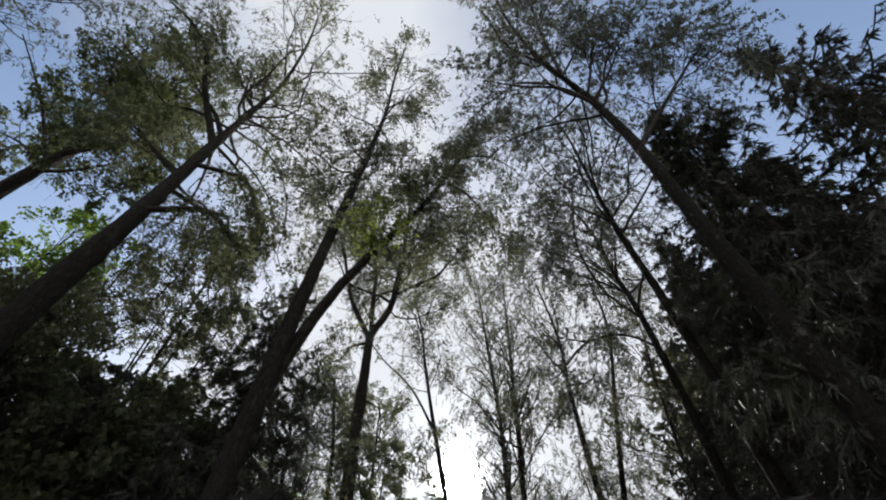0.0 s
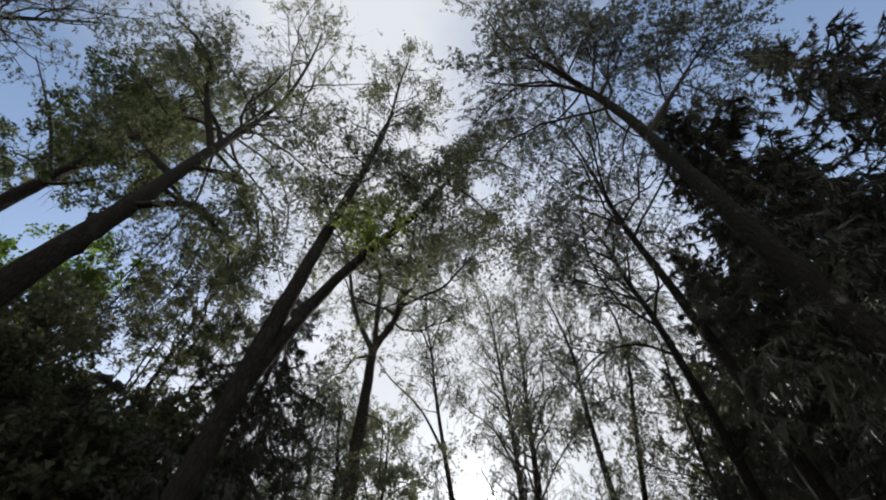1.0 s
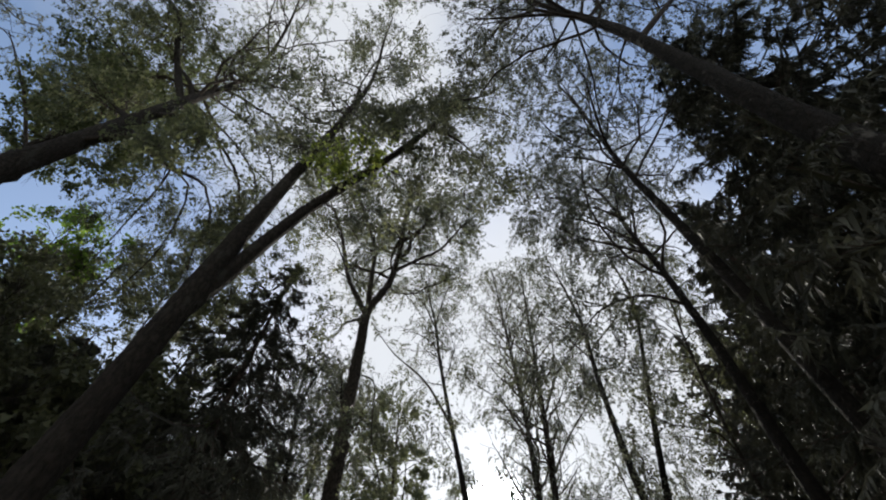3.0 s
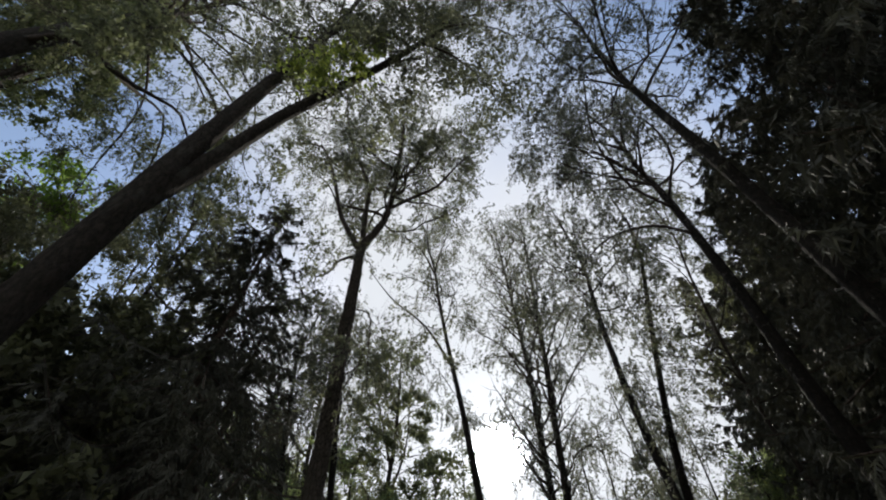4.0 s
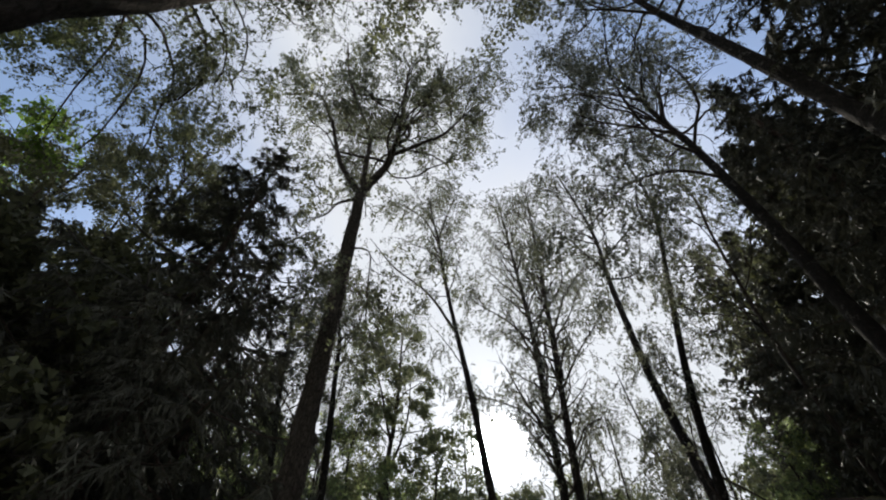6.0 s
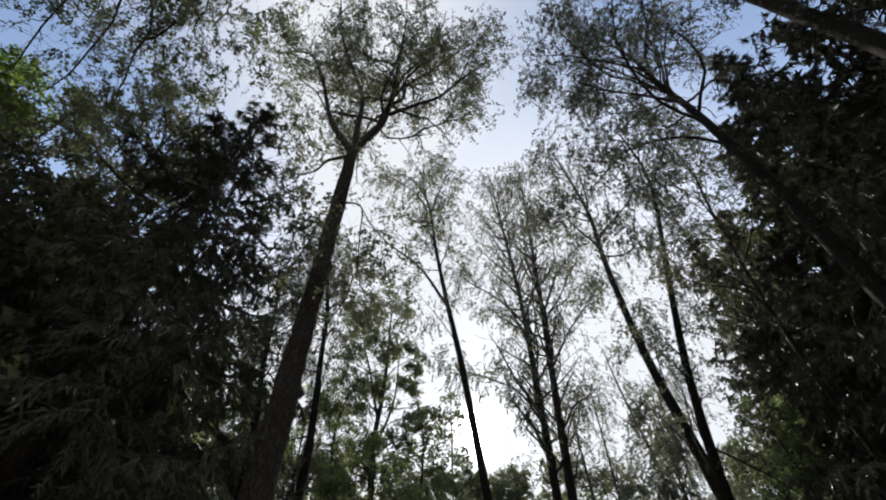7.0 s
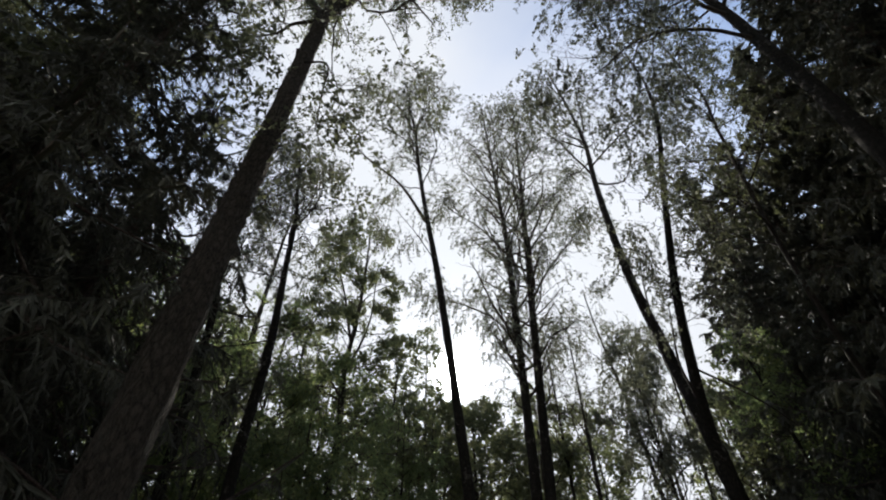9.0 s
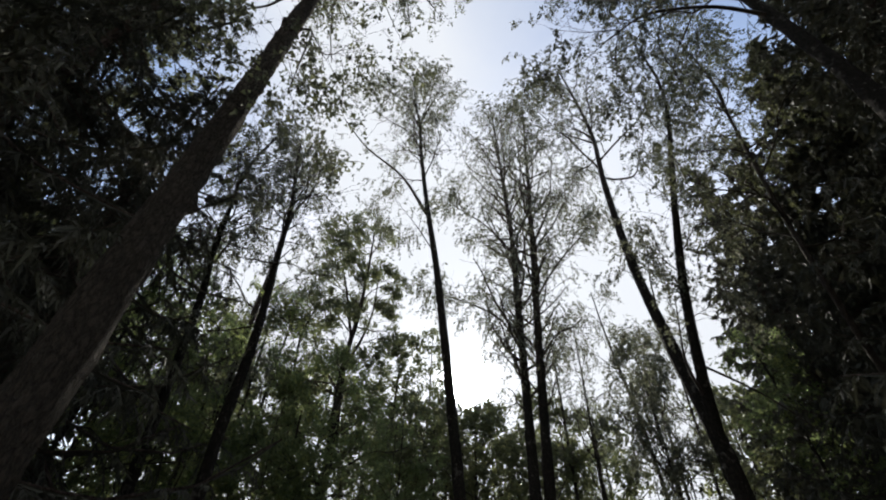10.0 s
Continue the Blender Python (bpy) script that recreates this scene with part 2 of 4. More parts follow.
def tubes(P, R, sides, start=0):
    """Tubes round the polylines P (b, n, 3) with radii R (b, n)."""
    b, n = P.shape[:2]
    T = unit(np.gradient(P, axis=1))
    lean = np.abs(T[:, :, 2].mean(axis=1)) > 0.8
    ref = np.where(lean[:, None], np.array([1.0, 0, 0]), np.array([0, 0, 1.0]))[:, None, :]
    u = unit(np.cross(T, ref))
    v = np.cross(T, u)
    a = np.arange(sides) * 2 * np.pi / sides
    ring = np.cos(a)[:, None] * u[:, :, None, :] + np.sin(a)[:, None] * v[:, :, None, :]
    V = P[:, :, None, :] + R[:, :, None, None] * ring
    i = (np.arange(b * n) * sides).reshape(b, n)[:, :-1, None]
    s = np.arange(sides)
    s2 = (s + 1) % sides
    Q = np.stack([i + s, i + s2, i + sides + s2, i + sides + s], axis=-1)
    return V.reshape(-1, 3), Q.reshape(-1, 4) + start


def joined(groups):
    """Puts several (verts, quads) into one."""
    V, Q, k = [], [], 0
    for v, q in groups:
        V.append(v)
        Q.append(q + k)
        k += len(v)
    return np.concatenate(V), np.concatenate(Q)


def smooth_path(points, n):
    """A smooth curve of n points through a few control points."""
    p = np.array(points, float)
    if len(p) == 2:
        p = np.array([p[0], p.mean(axis=0), p[1]])
    q = np.vstack([2 * p[0] - p[1], p, 2 * p[-1] - p[-2]])
    d = np.concatenate([[0], np.cumsum(np.linalg.norm(np.diff(p, axis=0), axis=1))])
    s = np.linspace(0, d[-1], n)
    i = np.clip(np.searchsorted(d, s, side="right") - 1, 0, len(p) - 2)
    t = ((s - d[i]) / (d[i + 1] - d[i]))[:, None]
    a, b, c, e = q[i], q[i + 1], q[i + 2], q[i + 3]
    return 0.5 * (2 * b + (c - a) * t + (2 * a - 5 * b + 4 * c - e) * t**2 + (3 * b - a - 3 * c + e) * t**3)


def grow(rng, P, R, k, t0, t1, length, spread, n, lift=0.0, wobble=0.15, thick=0.55, flat=False, bulk=0.0085, scale=None):
    """k side branches on each polyline: (P, R) of the children. length: metres, or a function of the place 0 to 1 along the parent."""
    B, m = P.shape[:2]
    t = (np.arange(k) + rng.random((B, k))) / k * (t1 - t0) + t0
    f = t * (m - 1)
    i = np.minimum(f.astype(int), m - 2)
    w = (f - i)[..., None]
    b = np.arange(B)[:, None]
    start = P[b, i] * (1 - w) + P[b, i + 1] * w
    tan = unit(P[b, i + 1] - P[b, i])
    r = R[b, i] * (1 - w[..., 0]) + R[b, i + 1] * w[..., 0]
    az = np.arange(k) * 2.4 + rng.random((B, 1)) * 6.283 + rng.normal(0, 0.35, (B, k))
    ref = np.where(np.abs(tan[..., 2:]) > 0.9, np.array([1.0, 0, 0]), np.array([0, 0, 1.0]))
    u = unit(np.cross(tan, ref))
    v = np.cross(tan, u)
    if flat:
        az = np.where(np.arange(k) % 2 == 0, 0.0, np.pi) + rng.normal(0, 0.35, (B, k))
    side = np.cos(az)[..., None] * u + np.sin(az)[..., None] * v
    ang = radians(spread) * rng.uniform(0.7, 1.3, (B, k))[..., None]
    d = unit(tan * np.cos(ang) + side * np.sin(ang)).reshape(-1, 3)
    L = (length(t) if callable(length) else np.full(t.shape, length)) * rng.uniform(0.65, 1.25, (B, k))
    if scale is not None:
        L = L * scale[:, None]
    L = L.reshape(-1, 1)
    p = start.reshape(-1, 3)
    out = [p]
    for _ in range(n - 1):
        d = unit(d + np.array([0, 0, lift / (n - 1)]) + rng.normal(0, wobble, d.shape))
        p = p + d * L / (n - 1)
        out.append(p)
    r0 = np.minimum(r.reshape(-1) * thick, 0.004 + bulk * L[:, 0])
    return np.stack(out, axis=1), r0[:, None] * np.linspace(1, 0.3, n)[None, :]


def leaves(rng, P, per, size, hang=0.6, jitter=0.05, broad=0.36, three=False):
    """Kite-shaped or three-cornered blades along the polylines."""
    B, m = P.shape[:2]
    t = rng.uniform(0.1, 1.0, (B, per))
    f = t * (m - 1)
    i = np.minimum(f.astype(int), m - 2)
    w = (f - i)[..., None]
    b = np.arange(B)[:, None]
    p = (P[b, i] * (1 - w) + P[b, i + 1] * w).reshape(-1, 3) + rng.normal(0, jitter, (B * per, 3))
    d = unit(rng.normal(0, 1, p.shape) + np.array([0, 0, -hang]))
    s = unit(np.cross(d, rng.normal(0, 1, p.shape)))
    up = np.cross(d, s)
    L = (size * rng.uniform(0.6, 1.3, len(p)))[:, None]
    if three:
        V = np.stack([p + s * L * broad, p + d * L, p - s * L * broad], axis=1)
        return V.reshape(-1, 3), np.arange(len(p) * 3).reshape(-1, 3)
    V = np.stack([p, p + d * L * 0.45 + s * L * broad + up * L * 0.1, p + d * L, p + d * L * 0.45 - s * L * broad + up * L * 0.1], axis=1)
    return V.reshape(-1, 3), np.arange(len(p) * 4).reshape(-1, 4)


def blades(rng, P, width):
    """Needle-clad twigs: a narrow blunt band that follows each polyline."""
    b, n = P.shape[:2]
    d = unit(P[:, -1] - P[:, 0])
    s = unit(np.cross(d, rng.normal(0, 1, d.shape)))[:, None, :]
    taper = np.linspace(1.0, 0.45, n)[None, :, None] * width * rng.uniform(0.7, 1.3, (b, 1, 1))
    V = np.stack([P - s * taper, P + s * taper], axis=2)
    i = (np.arange(b * n) * 2).reshape(b, n)[:, :-1]
    Q = np.stack([i, i + 1, i + 3, i + 2], axis=-1)
    return V.reshape(-1, 3), Q.reshape(-1, 4)


def spikes(rng, P, width):
    """Needle-clad twig tips: one blunt triangle each."""
    a, b = P[:, 0], P[:, -1]
    s = unit(np.cross(b - a, rng.normal(0, 1, a.shape))) * width * rng.uniform(0.7, 1.3, (len(a), 1))
    V = np.stack([a - s, a + s, b + (b - a) * 0.15], axis=1)
    return V.reshape(-1, 3), np.arange(len(a) * 3).reshape(-1, 3)


def split_quads(V, Q):
    return V, np.concatenate([Q[:, [0, 1, 2]], Q[:, [0, 2, 3]]])


def trunk_mesh(rng, path, radii, sides, rough=0.06):
    """A trunk with uneven bark, knots and a flared foot."""
    n = len(path)
    V, Q = tubes(path[None], np.array(radii)[None], sides)
    V = V.reshape(n, sides, 3)
    axis = path[:, None, :]
    out = V - axis
    bumps = np.zeros((n, sides))
    for a, zf, amp in ((2, 0.9, 0.5), (3, 2.3, 0.4), (5, 6.0, 0.35), (9, 15.0, 0.25)):
        ph = rng.random(2) * 6.28
        bumps += amp * np.sin(np.arange(sides)[None, :] * 2 * np.pi * a / sides + ph[0] + np.sin(path[:, 2:3] * zf + ph[1]) * 1.6)
    bumps += rng.normal(0, 0.35, (n, sides))
    for _ in range(max(3, n // 6)):
        i, j = rng.integers(0, n), rng.integers(0, sides)
        bumps[i, j] += rng.uniform(2, 5)
    V = axis + out * (1 + rough * bumps[..., None])
    return V.reshape(-1, 3), Q


def thing(name, base, label, category, group=""):
    ob = new(name)
    ob.empty_display_size = 0.3
    ob.matrix_basis = pose(base[0], base[1], 0)
    return tagged(ob, label=label, category=category, group=group)


def clumped(rng, P, R, size, gap, sharp=5.0):
    """Keeps the sprays that lie in clumps about `size` metres across; gap 0 to 1 is the share of bare air."""
    p = P[:, 1]
    f = np.zeros(len(p))
    for _ in range(10):
        d = unit(rng.normal(0, 1, 3))
        f += np.sin(p @ d * (6.283 / (size * rng.uniform(0.7, 1.8))) + rng.random() * 6.283)
    f = (f - np.quantile(f, gap)) / f.std()
    keep = rng.random(len(p)) < 1 / (1 + np.exp(-sharp * f))
    return P[keep], R[keep]


def make_tree(name, label, category, trunk, radius, style, limbs=(), seed=1, bark=None, group="", clear=None, detail=1.0, top_radius=0.02, sprays=()):
    """A broadleaved tree: trunk control points (world metres, from the ground up), main limbs, side branches, twigs and leaves."""
    rng = np.random.default_rng(seed)
    S = dict(style)
    bark = bark or S["bark"]
    base = np.array([trunk[0][0], trunk[0][1], 0.0])
    root = thing(name, base, label, category, group)
    n = int(12 + 4.5 * trunk[-1][2] * detail)
    path = smooth_path(np.array(trunk, float) - base, n)
    s = np.linspace(0, 1, n)
    rad = top_radius + (radius - top_radius) * (1 - s) ** 0.75 + radius * 0.5 * np.exp(-path[:, 2] / 0.35)
    sides = 24 if radius > 0.2 else 14 if radius > 0.09 else 8
    V, Q = trunk_mesh(rng, path, rad, sides, 0.05 if detail < 1.3 else 0.1)
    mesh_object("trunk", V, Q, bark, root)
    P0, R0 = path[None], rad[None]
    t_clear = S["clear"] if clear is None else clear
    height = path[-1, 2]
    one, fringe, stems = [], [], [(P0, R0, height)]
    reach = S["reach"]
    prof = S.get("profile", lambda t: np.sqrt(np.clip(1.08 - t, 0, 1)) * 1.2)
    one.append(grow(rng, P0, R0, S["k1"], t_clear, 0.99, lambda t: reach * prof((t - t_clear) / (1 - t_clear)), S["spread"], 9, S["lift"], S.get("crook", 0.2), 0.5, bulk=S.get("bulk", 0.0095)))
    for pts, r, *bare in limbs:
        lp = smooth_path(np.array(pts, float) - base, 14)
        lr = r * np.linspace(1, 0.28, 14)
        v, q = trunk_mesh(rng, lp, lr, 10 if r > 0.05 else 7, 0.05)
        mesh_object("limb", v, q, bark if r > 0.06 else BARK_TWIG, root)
        share = bare[0] if bare else 1.0
        if share == 0:
            continue
        length = np.linalg.norm(np.diff(lp, axis=0), axis=1).sum()
        if share < 0.2:
            fringe.append(grow(rng, lp[None], lr[None], max(3, int(length * share * 130)), 0.15, 1.0, 0.5, 60, 3, -0.8, 0.25, 0.4))
            continue
        stems.append((lp[None], lr[None], length))
        k = max(3, int(length * S["limb_k"] * share))
        one.append(grow(rng, lp[None], lr[None], k, 0.25, 1.0, lambda t: reach * 0.45 * share ** 0.5 * (1.15 - 0.5 * t), S["spread"], 9, S["lift"], S.get("crook", 0.18), 0.6))
    P1, R1 = (np.concatenate([o[j] for o in one]) for j in (0, 1))
    P2, R2 = grow(rng, P1, R1, S["k2"], 0.18, 1.0, lambda t: S["L2"] * (1.1 - 0.5 * t), 42, 4, S["lift2"], S.get("crook", 0.16), 0.6)
    if S.get("shoots"):
        short = [grow(rng, p, r, int(S["shoots"] * n), 0.35, 0.97, 0.75, 62, 4, -0.1, 0.24, 0.5) for p, r, n in stems]
        P2, R2 = (np.concatenate([P2 if j == 0 else R2] + [q[j] for q in short]) for j in (0, 1))
    P3, R3 = grow(rng, P2, R2, S["k3"], S.get("bare", 0.3), 1.0, S["L3"], 48, 3, S["droop"], 0.22, 0.6)
    if S.get("gap", 0) > 0:
        P3, R3 = clumped(rng, P3, R3, S.get("clump", 1.3), S["gap"])
        P2, R2 = clumped(rng, P2, R2, S.get("clump", 1.3), S["gap"] * 0.5)
    P3 = np.concatenate([q[0] for q in fringe] + [P3])
    strands = int(len(P3) * S.get("strands", 1.0))
    groups = [tubes(P2, R2, 3) if S.get("strands", 1.0) > 0.9 else blades(rng, P2, 0.008)] + ([blades(rng, P3[:strands], 0.004)] if strands else [])
    if S.get("strands", 1.0) > 0.9:
        for k in range(len(P1)):
            mesh_object("branch", *tubes(P1[k:k + 1], R1[k:k + 1], 6), BARK_TWIG, root)
    else:
        groups.append(tubes(P1, R1, 4))
    V, Q = joined(groups)
    mesh_object("twig_mass", V, Q, BARK_TWIG, root, kind="stuff")
    lv = [leaves(rng, P3, S["per"], S["leaf"], S["hang"], S["jitter"], S.get("broad", 0.36), S.get("three", False))]
    V, Q = joined(lv)
    mesh_object("crown", V, Q, S["leaf_mat"], root, kind="stuff", smooth=False)
    for x, y, z, size in sprays:
        d = unit(rng.normal(0, 1, (16, 3)) + np.array([0, -0.3, 0.1])) * size * rng.uniform(0.6, 1.2, (16, 1))
        P = (np.array([x, y, z]) - base) + d[:, None, :] * np.linspace(0, 1, 5)[None, :, None]
        P[:, :, 2] -= size * 0.3 * np.linspace(0, 1, 5)[None, :] ** 2
        V, Q = leaves(rng, P, 13, 0.085, 0.6, 0.05, 0.4)
        spray = mesh_object("leaf_spray", V, Q, LEAF_SUNLIT, root, kind="stuff", label="spray of sunlit yellow-green leaves", smooth=False)
        mesh_object("twig", *blades(rng, P, 0.005), BARK_TWIG, spray)
    return root


def make_spruce(name, label, base, height, radius, low, seed, trunk_r=0.16, k=1.0, lean=(0, 0), k2=22, k3=32, needle=0.0085, twig=0.14, gap=0.15, cone=0.9, sag=0.34, inner=3.6):
    """A spruce: whorls of drooping boughs with side twigs and fine hanging tassels."""
    rng = np.random.default_rng(seed)
    root = thing(name, base, label, "spruce", "spruces in the wood")
    path = smooth_path([(0, 0, 0), (lean[0] * 0.4, lean[1] * 0.4, height * 0.5), (lean[0], lean[1], height)], 40)
    rad = 0.012 + (trunk_r - 0.012) * np.linspace(1, 0, 40) ** 0.85 + trunk_r * 0.5 * np.exp(-path[:, 2] / 0.3)
    V, Q = trunk_mesh(rng, path, rad, 16, 0.03)
    mesh_object("trunk", V, Q, BARK_SPRUCE, root)
    t0 = low / height
    n1 = int((height - low) * 10 * k)
    P1, R1 = grow(rng, path[None], rad[None], n1, t0, 0.995, lambda t: radius * np.clip((1.01 - t) / (1.01 - t0), 0, 1) ** cone + 0.15, 96, 9, 0.3, 0.06, 0.35)
    s = np.linspace(0, 1, 9)
    L = np.linalg.norm(P1[:, -1] - P1[:, 0], axis=1)[:, None]
    P1[:, :, 2] -= L * sag * np.sin(s * np.pi * 0.62)[None, :]
    L1 = np.linalg.norm(np.diff(P1, axis=1), axis=2).sum(axis=1)
    P2, R2 = grow(rng, P1, R1, k2, 0.05, 1.0, lambda t: 0.36 * (1.1 - 0.85 * t) + 0.03, 55, 4, -1.2, 0.08, 0.5, flat=True, scale=L1)
    keep = rng.random(len(P2)) < np.repeat(np.clip(0.15 + 1.1 * L1 / L1.max(), 0, 1), k2)
    P2, R2 = P2[keep], R2[keep]
    P2, R2 = clumped(rng, P2, R2, 1.3, gap, 3.5)
    P3, R3 = grow(rng, P2, R2, k3, 0.0, 1.0, twig, 58, 2, -0.9, 0.25, 0.5)
    for b in range(len(P1)):
        mesh_object("bough", *tubes(P1[b:b + 1, ::2], R1[b:b + 1, ::2], 4), BARK_SPRUCE, root)
    kept = rng.random(len(P2)) < 0.5
    P4, _ = grow(rng, P2[kept], R2[kept], 5, 0.0, 0.5, twig * 1.8, 50, 2, -0.9, 0.25, 0.5)
    lv = [spikes(rng, P3, needle * 1.4), spikes(rng, P4, needle * inner)] + [split_quads(*blades(rng, p, w)) for p, w in ((P2, needle * 1.8), (P1[:, 3:], 0.03), (P1[:, 3:], 0.03))]
    mesh_object("needle_mass", *joined(lv), NEEDLES, root, kind="stuff", smooth=False)
    return root


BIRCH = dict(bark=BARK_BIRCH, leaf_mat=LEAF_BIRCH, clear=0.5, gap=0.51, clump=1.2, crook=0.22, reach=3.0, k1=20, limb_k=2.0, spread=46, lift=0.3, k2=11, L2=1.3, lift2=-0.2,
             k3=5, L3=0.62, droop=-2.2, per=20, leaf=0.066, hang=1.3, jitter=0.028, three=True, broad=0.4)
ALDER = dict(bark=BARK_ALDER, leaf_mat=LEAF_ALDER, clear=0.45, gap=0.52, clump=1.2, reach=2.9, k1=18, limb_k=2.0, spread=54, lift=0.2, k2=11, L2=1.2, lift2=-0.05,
             k3=6, L3=0.45, droop=-1.1, per=14, leaf=0.064, hang=0.7, jitter=0.04, broad=0.4, crook=0.3)
OAK = dict(bark=BARK_ALDER, leaf_mat=LEAF_OAK, clear=0.3, gap=0.4, clump=1.6, reach=3.0, k1=26, limb_k=2.4, spread=60, lift=0.3, k2=7, L2=1.0, lift2=0.1,
           k3=5, L3=0.34, droop=-0.2, per=15, leaf=0.11, hang=0.4, jitter=0.06, strands=0.4, bare=0.6, profile=lambda t: np.sin(np.clip(t * 0.85 + 0.15, 0, 1) * np.pi) ** 0.6)
MAPLE = dict(OAK, leaf_mat=LEAF_MAPLE, leaf=0.13, per=10, broad=0.42)
# trees that stand further off: fewer, larger sprays
FULL = dict(BIRCH, reach=3.7, k1=26, k2=12, gap=0.35, clump=1.4, limb_k=2.6)
FAR_OAK = dict(OAK, clump=2.2, gap=0.36, k1=22, k2=7, k3=3, three=True, broad=0.5, per=10, leaf=0.16, jitter=0.11, strands=0.0)
FAR_BIRCH = dict(BIRCH, k1=20, k2=9, k3=4, per=14, leaf=0.09, jitter=0.04, strands=0.3)

# ---- ground ----
def make_ground():
    bm = bmesh.new()
    bmesh.ops.create_grid(bm, x_segments=90, y_segments=90, size=1.0)
    for v in bm.verts:
        r = v.co.xy.length
        s = 60 * r + 1900 * r**6
        d = v.co.xy.normalized() if r > 0 else v.co.xy
        p = Vector((d.x * s, d.y * s, 0))
        near = max(0.0, 1 - s / 120)
        v.co = (p.x, p.y + 12, 0.12 * near * noise.noise(p * 0.5) + 0.04 * near * noise.noise(p * 2.1) - 0.05)
    me = bpy.data.meshes.new("ground")
    bm.to_mesh(me)
    bm.free()
    me.materials.append(FLOOR)
    for p in me.polygons:
        p.use_smooth = True
    return tagged(new("ground", me), "brown forest floor of litter and moss", "ground", kind="structure")


make_ground()

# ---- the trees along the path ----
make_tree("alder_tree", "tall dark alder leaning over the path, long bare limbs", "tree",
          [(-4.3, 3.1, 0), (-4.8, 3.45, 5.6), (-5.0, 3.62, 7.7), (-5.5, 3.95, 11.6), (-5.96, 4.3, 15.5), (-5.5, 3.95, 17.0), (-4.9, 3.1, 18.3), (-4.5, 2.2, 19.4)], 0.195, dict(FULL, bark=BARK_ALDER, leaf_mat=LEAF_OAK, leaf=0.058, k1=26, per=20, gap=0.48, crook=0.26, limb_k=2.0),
          [([(-5.55, 3.95, 11.7), (-6.42, 3.12, 13.8), (-6.71, 2.5, 15.0), (-7.49, 1.94, 16.2), (-8.67, 1.47, 17.5)], 0.095),
           ([(-5.65, 4.0, 12.4), (-6.22, 3.78, 13.5), (-7.34, 3.42, 15.0)], 0.08),
           ([(-5.25, 3.8, 9.6), (-6.4, 3.9, 10.9), (-8.3, 4.1, 13.2)], 0.08),
           ([(-4.95, 3.65, 8.0), (-3.9, 3.63, 7.9), (-3.1, 3.56, 6.95), (-2.75, 3.5, 6.6)], 0.06, 0.19),
           ([(-5.35, 3.9, 10.4), (-3.9, 3.78, 9.4), (-3.2, 3.66, 8.1), (-2.7, 3.56, 7.1)], 0.055, 0.19),
           ([(-5.95, 4.3, 15.5), (-6.6, 4.1, 16.6), (-6.7, 3.6, 18.0)], 0.06),
           ([(-5.8, 4.15, 13.8), (-4.4, 4.05, 13.0), (-3.9, 4.05, 13.0)], 0.035),
           ([(-5.17, 3.75, 9.0), (-5.4, 4.8, 10.1), (-5.5, 5.7, 11.2), (-5.95, 6.35, 11.9), (-5.8, 6.9, 11.4), (-6.25, 7.3, 11.2), (-6.3, 7.6, 10.6), (-6.02, 7.6, 10.0), (-6.15, 7.8, 9.6)], 0.05, 0.32),
           ([(-5.5, 3.97, 11.7), (-5.4, 5.0, 12.3), (-5.25, 6.1, 12.4), (-5.1, 6.75, 11.5), (-4.85, 6.75, 10.6), (-5.35, 7.0, 10.5), (-5.75, 7.05, 10.5)], 0.045, 0.32),
           ([(-5.2, 3.78, 9.3), (-6.15, 5.0, 11.0), (-6.45, 6.1, 12.1), (-6.95, 6.9, 11.9), (-6.9, 7.1, 11.0), (-7.35, 7.5, 10.6), (-7.7, 7.7, 10.1)], 0.045, 0.34),
           ([(-5.55, 4.0, 12.1), (-5.3, 5.3, 12.9), (-4.95, 6.3, 12.7), (-4.65, 6.75, 11.4), (-4.7, 6.9, 10.8), (-4.45, 7.0, 10.2)], 0.035, 0.45),
           ([(-5.7, 4.1, 13.2), (-5.3, 5.4, 14.3), (-4.95, 6.5, 13.9), (-4.7, 7.0, 12.4), (-4.6, 7.0, 11.5), (-4.1, 6.9, 10.4)], 0.035, 0.45),
           ([(-5.5, 3.95, 11.8), (-7.0, 5.8, 12.4), (-8.3, 6.9, 11.5), (-9.2, 7.6, 11.2)], 0.04, 0.6)], seed=11, clear=0.61)
make_tree("maple_tree", "broadleaved tree with fresh green leaves and forked limbs", "tree",
          [(-11.3, 5.1, 0), (-11.4, 5.2, 11.6), (-11.45, 5.2, 13.3), (-11.1, 5.1, 15.2), (-10.6, 4.8, 17.4), (-10.2, 4.4, 19.6)], 0.33, dict(MAPLE, leaf_mat=LEAF_OLIVE, reach=3.2, k1=34, limb_k=3.2, leaf=0.095, per=17, gap=0.25, three=True, broad=0.45),
          [([(-11.48, 5.18, 13.4), (-12.2, 4.09, 15.0), (-13.17, 3.11, 16.5), (-13.86, 2.44, 17.5)], 0.06, 0),
           ([(-11.3, 5.2, 14.0), (-11.62, 4.51, 15.5), (-11.39, 3.62, 17.2)], 0.06),
           ([(-11.4, 5.2, 12.9), (-10.4, 5.2, 12.9), (-9.0, 5.1, 13.3)], 0.06),
           ([(-11.2, 5.1, 14.5), (-10.2, 4.8, 15.8), (-9.2, 4.3, 17.0), (-8.6, 3.8, 17.8)], 0.07),
           ([(-11.3, 5.2, 14.0), (-10.0, 5.0, 14.4), (-8.9, 4.8, 14.0), (-8.1, 4.8, 13.2)], 0.05),
           ([(-11.4, 5.2, 13.2), (-13.5, 5.2, 15.0), (-15.0, 5.2, 16.0)], 0.06)], seed=12, clear=0.72)
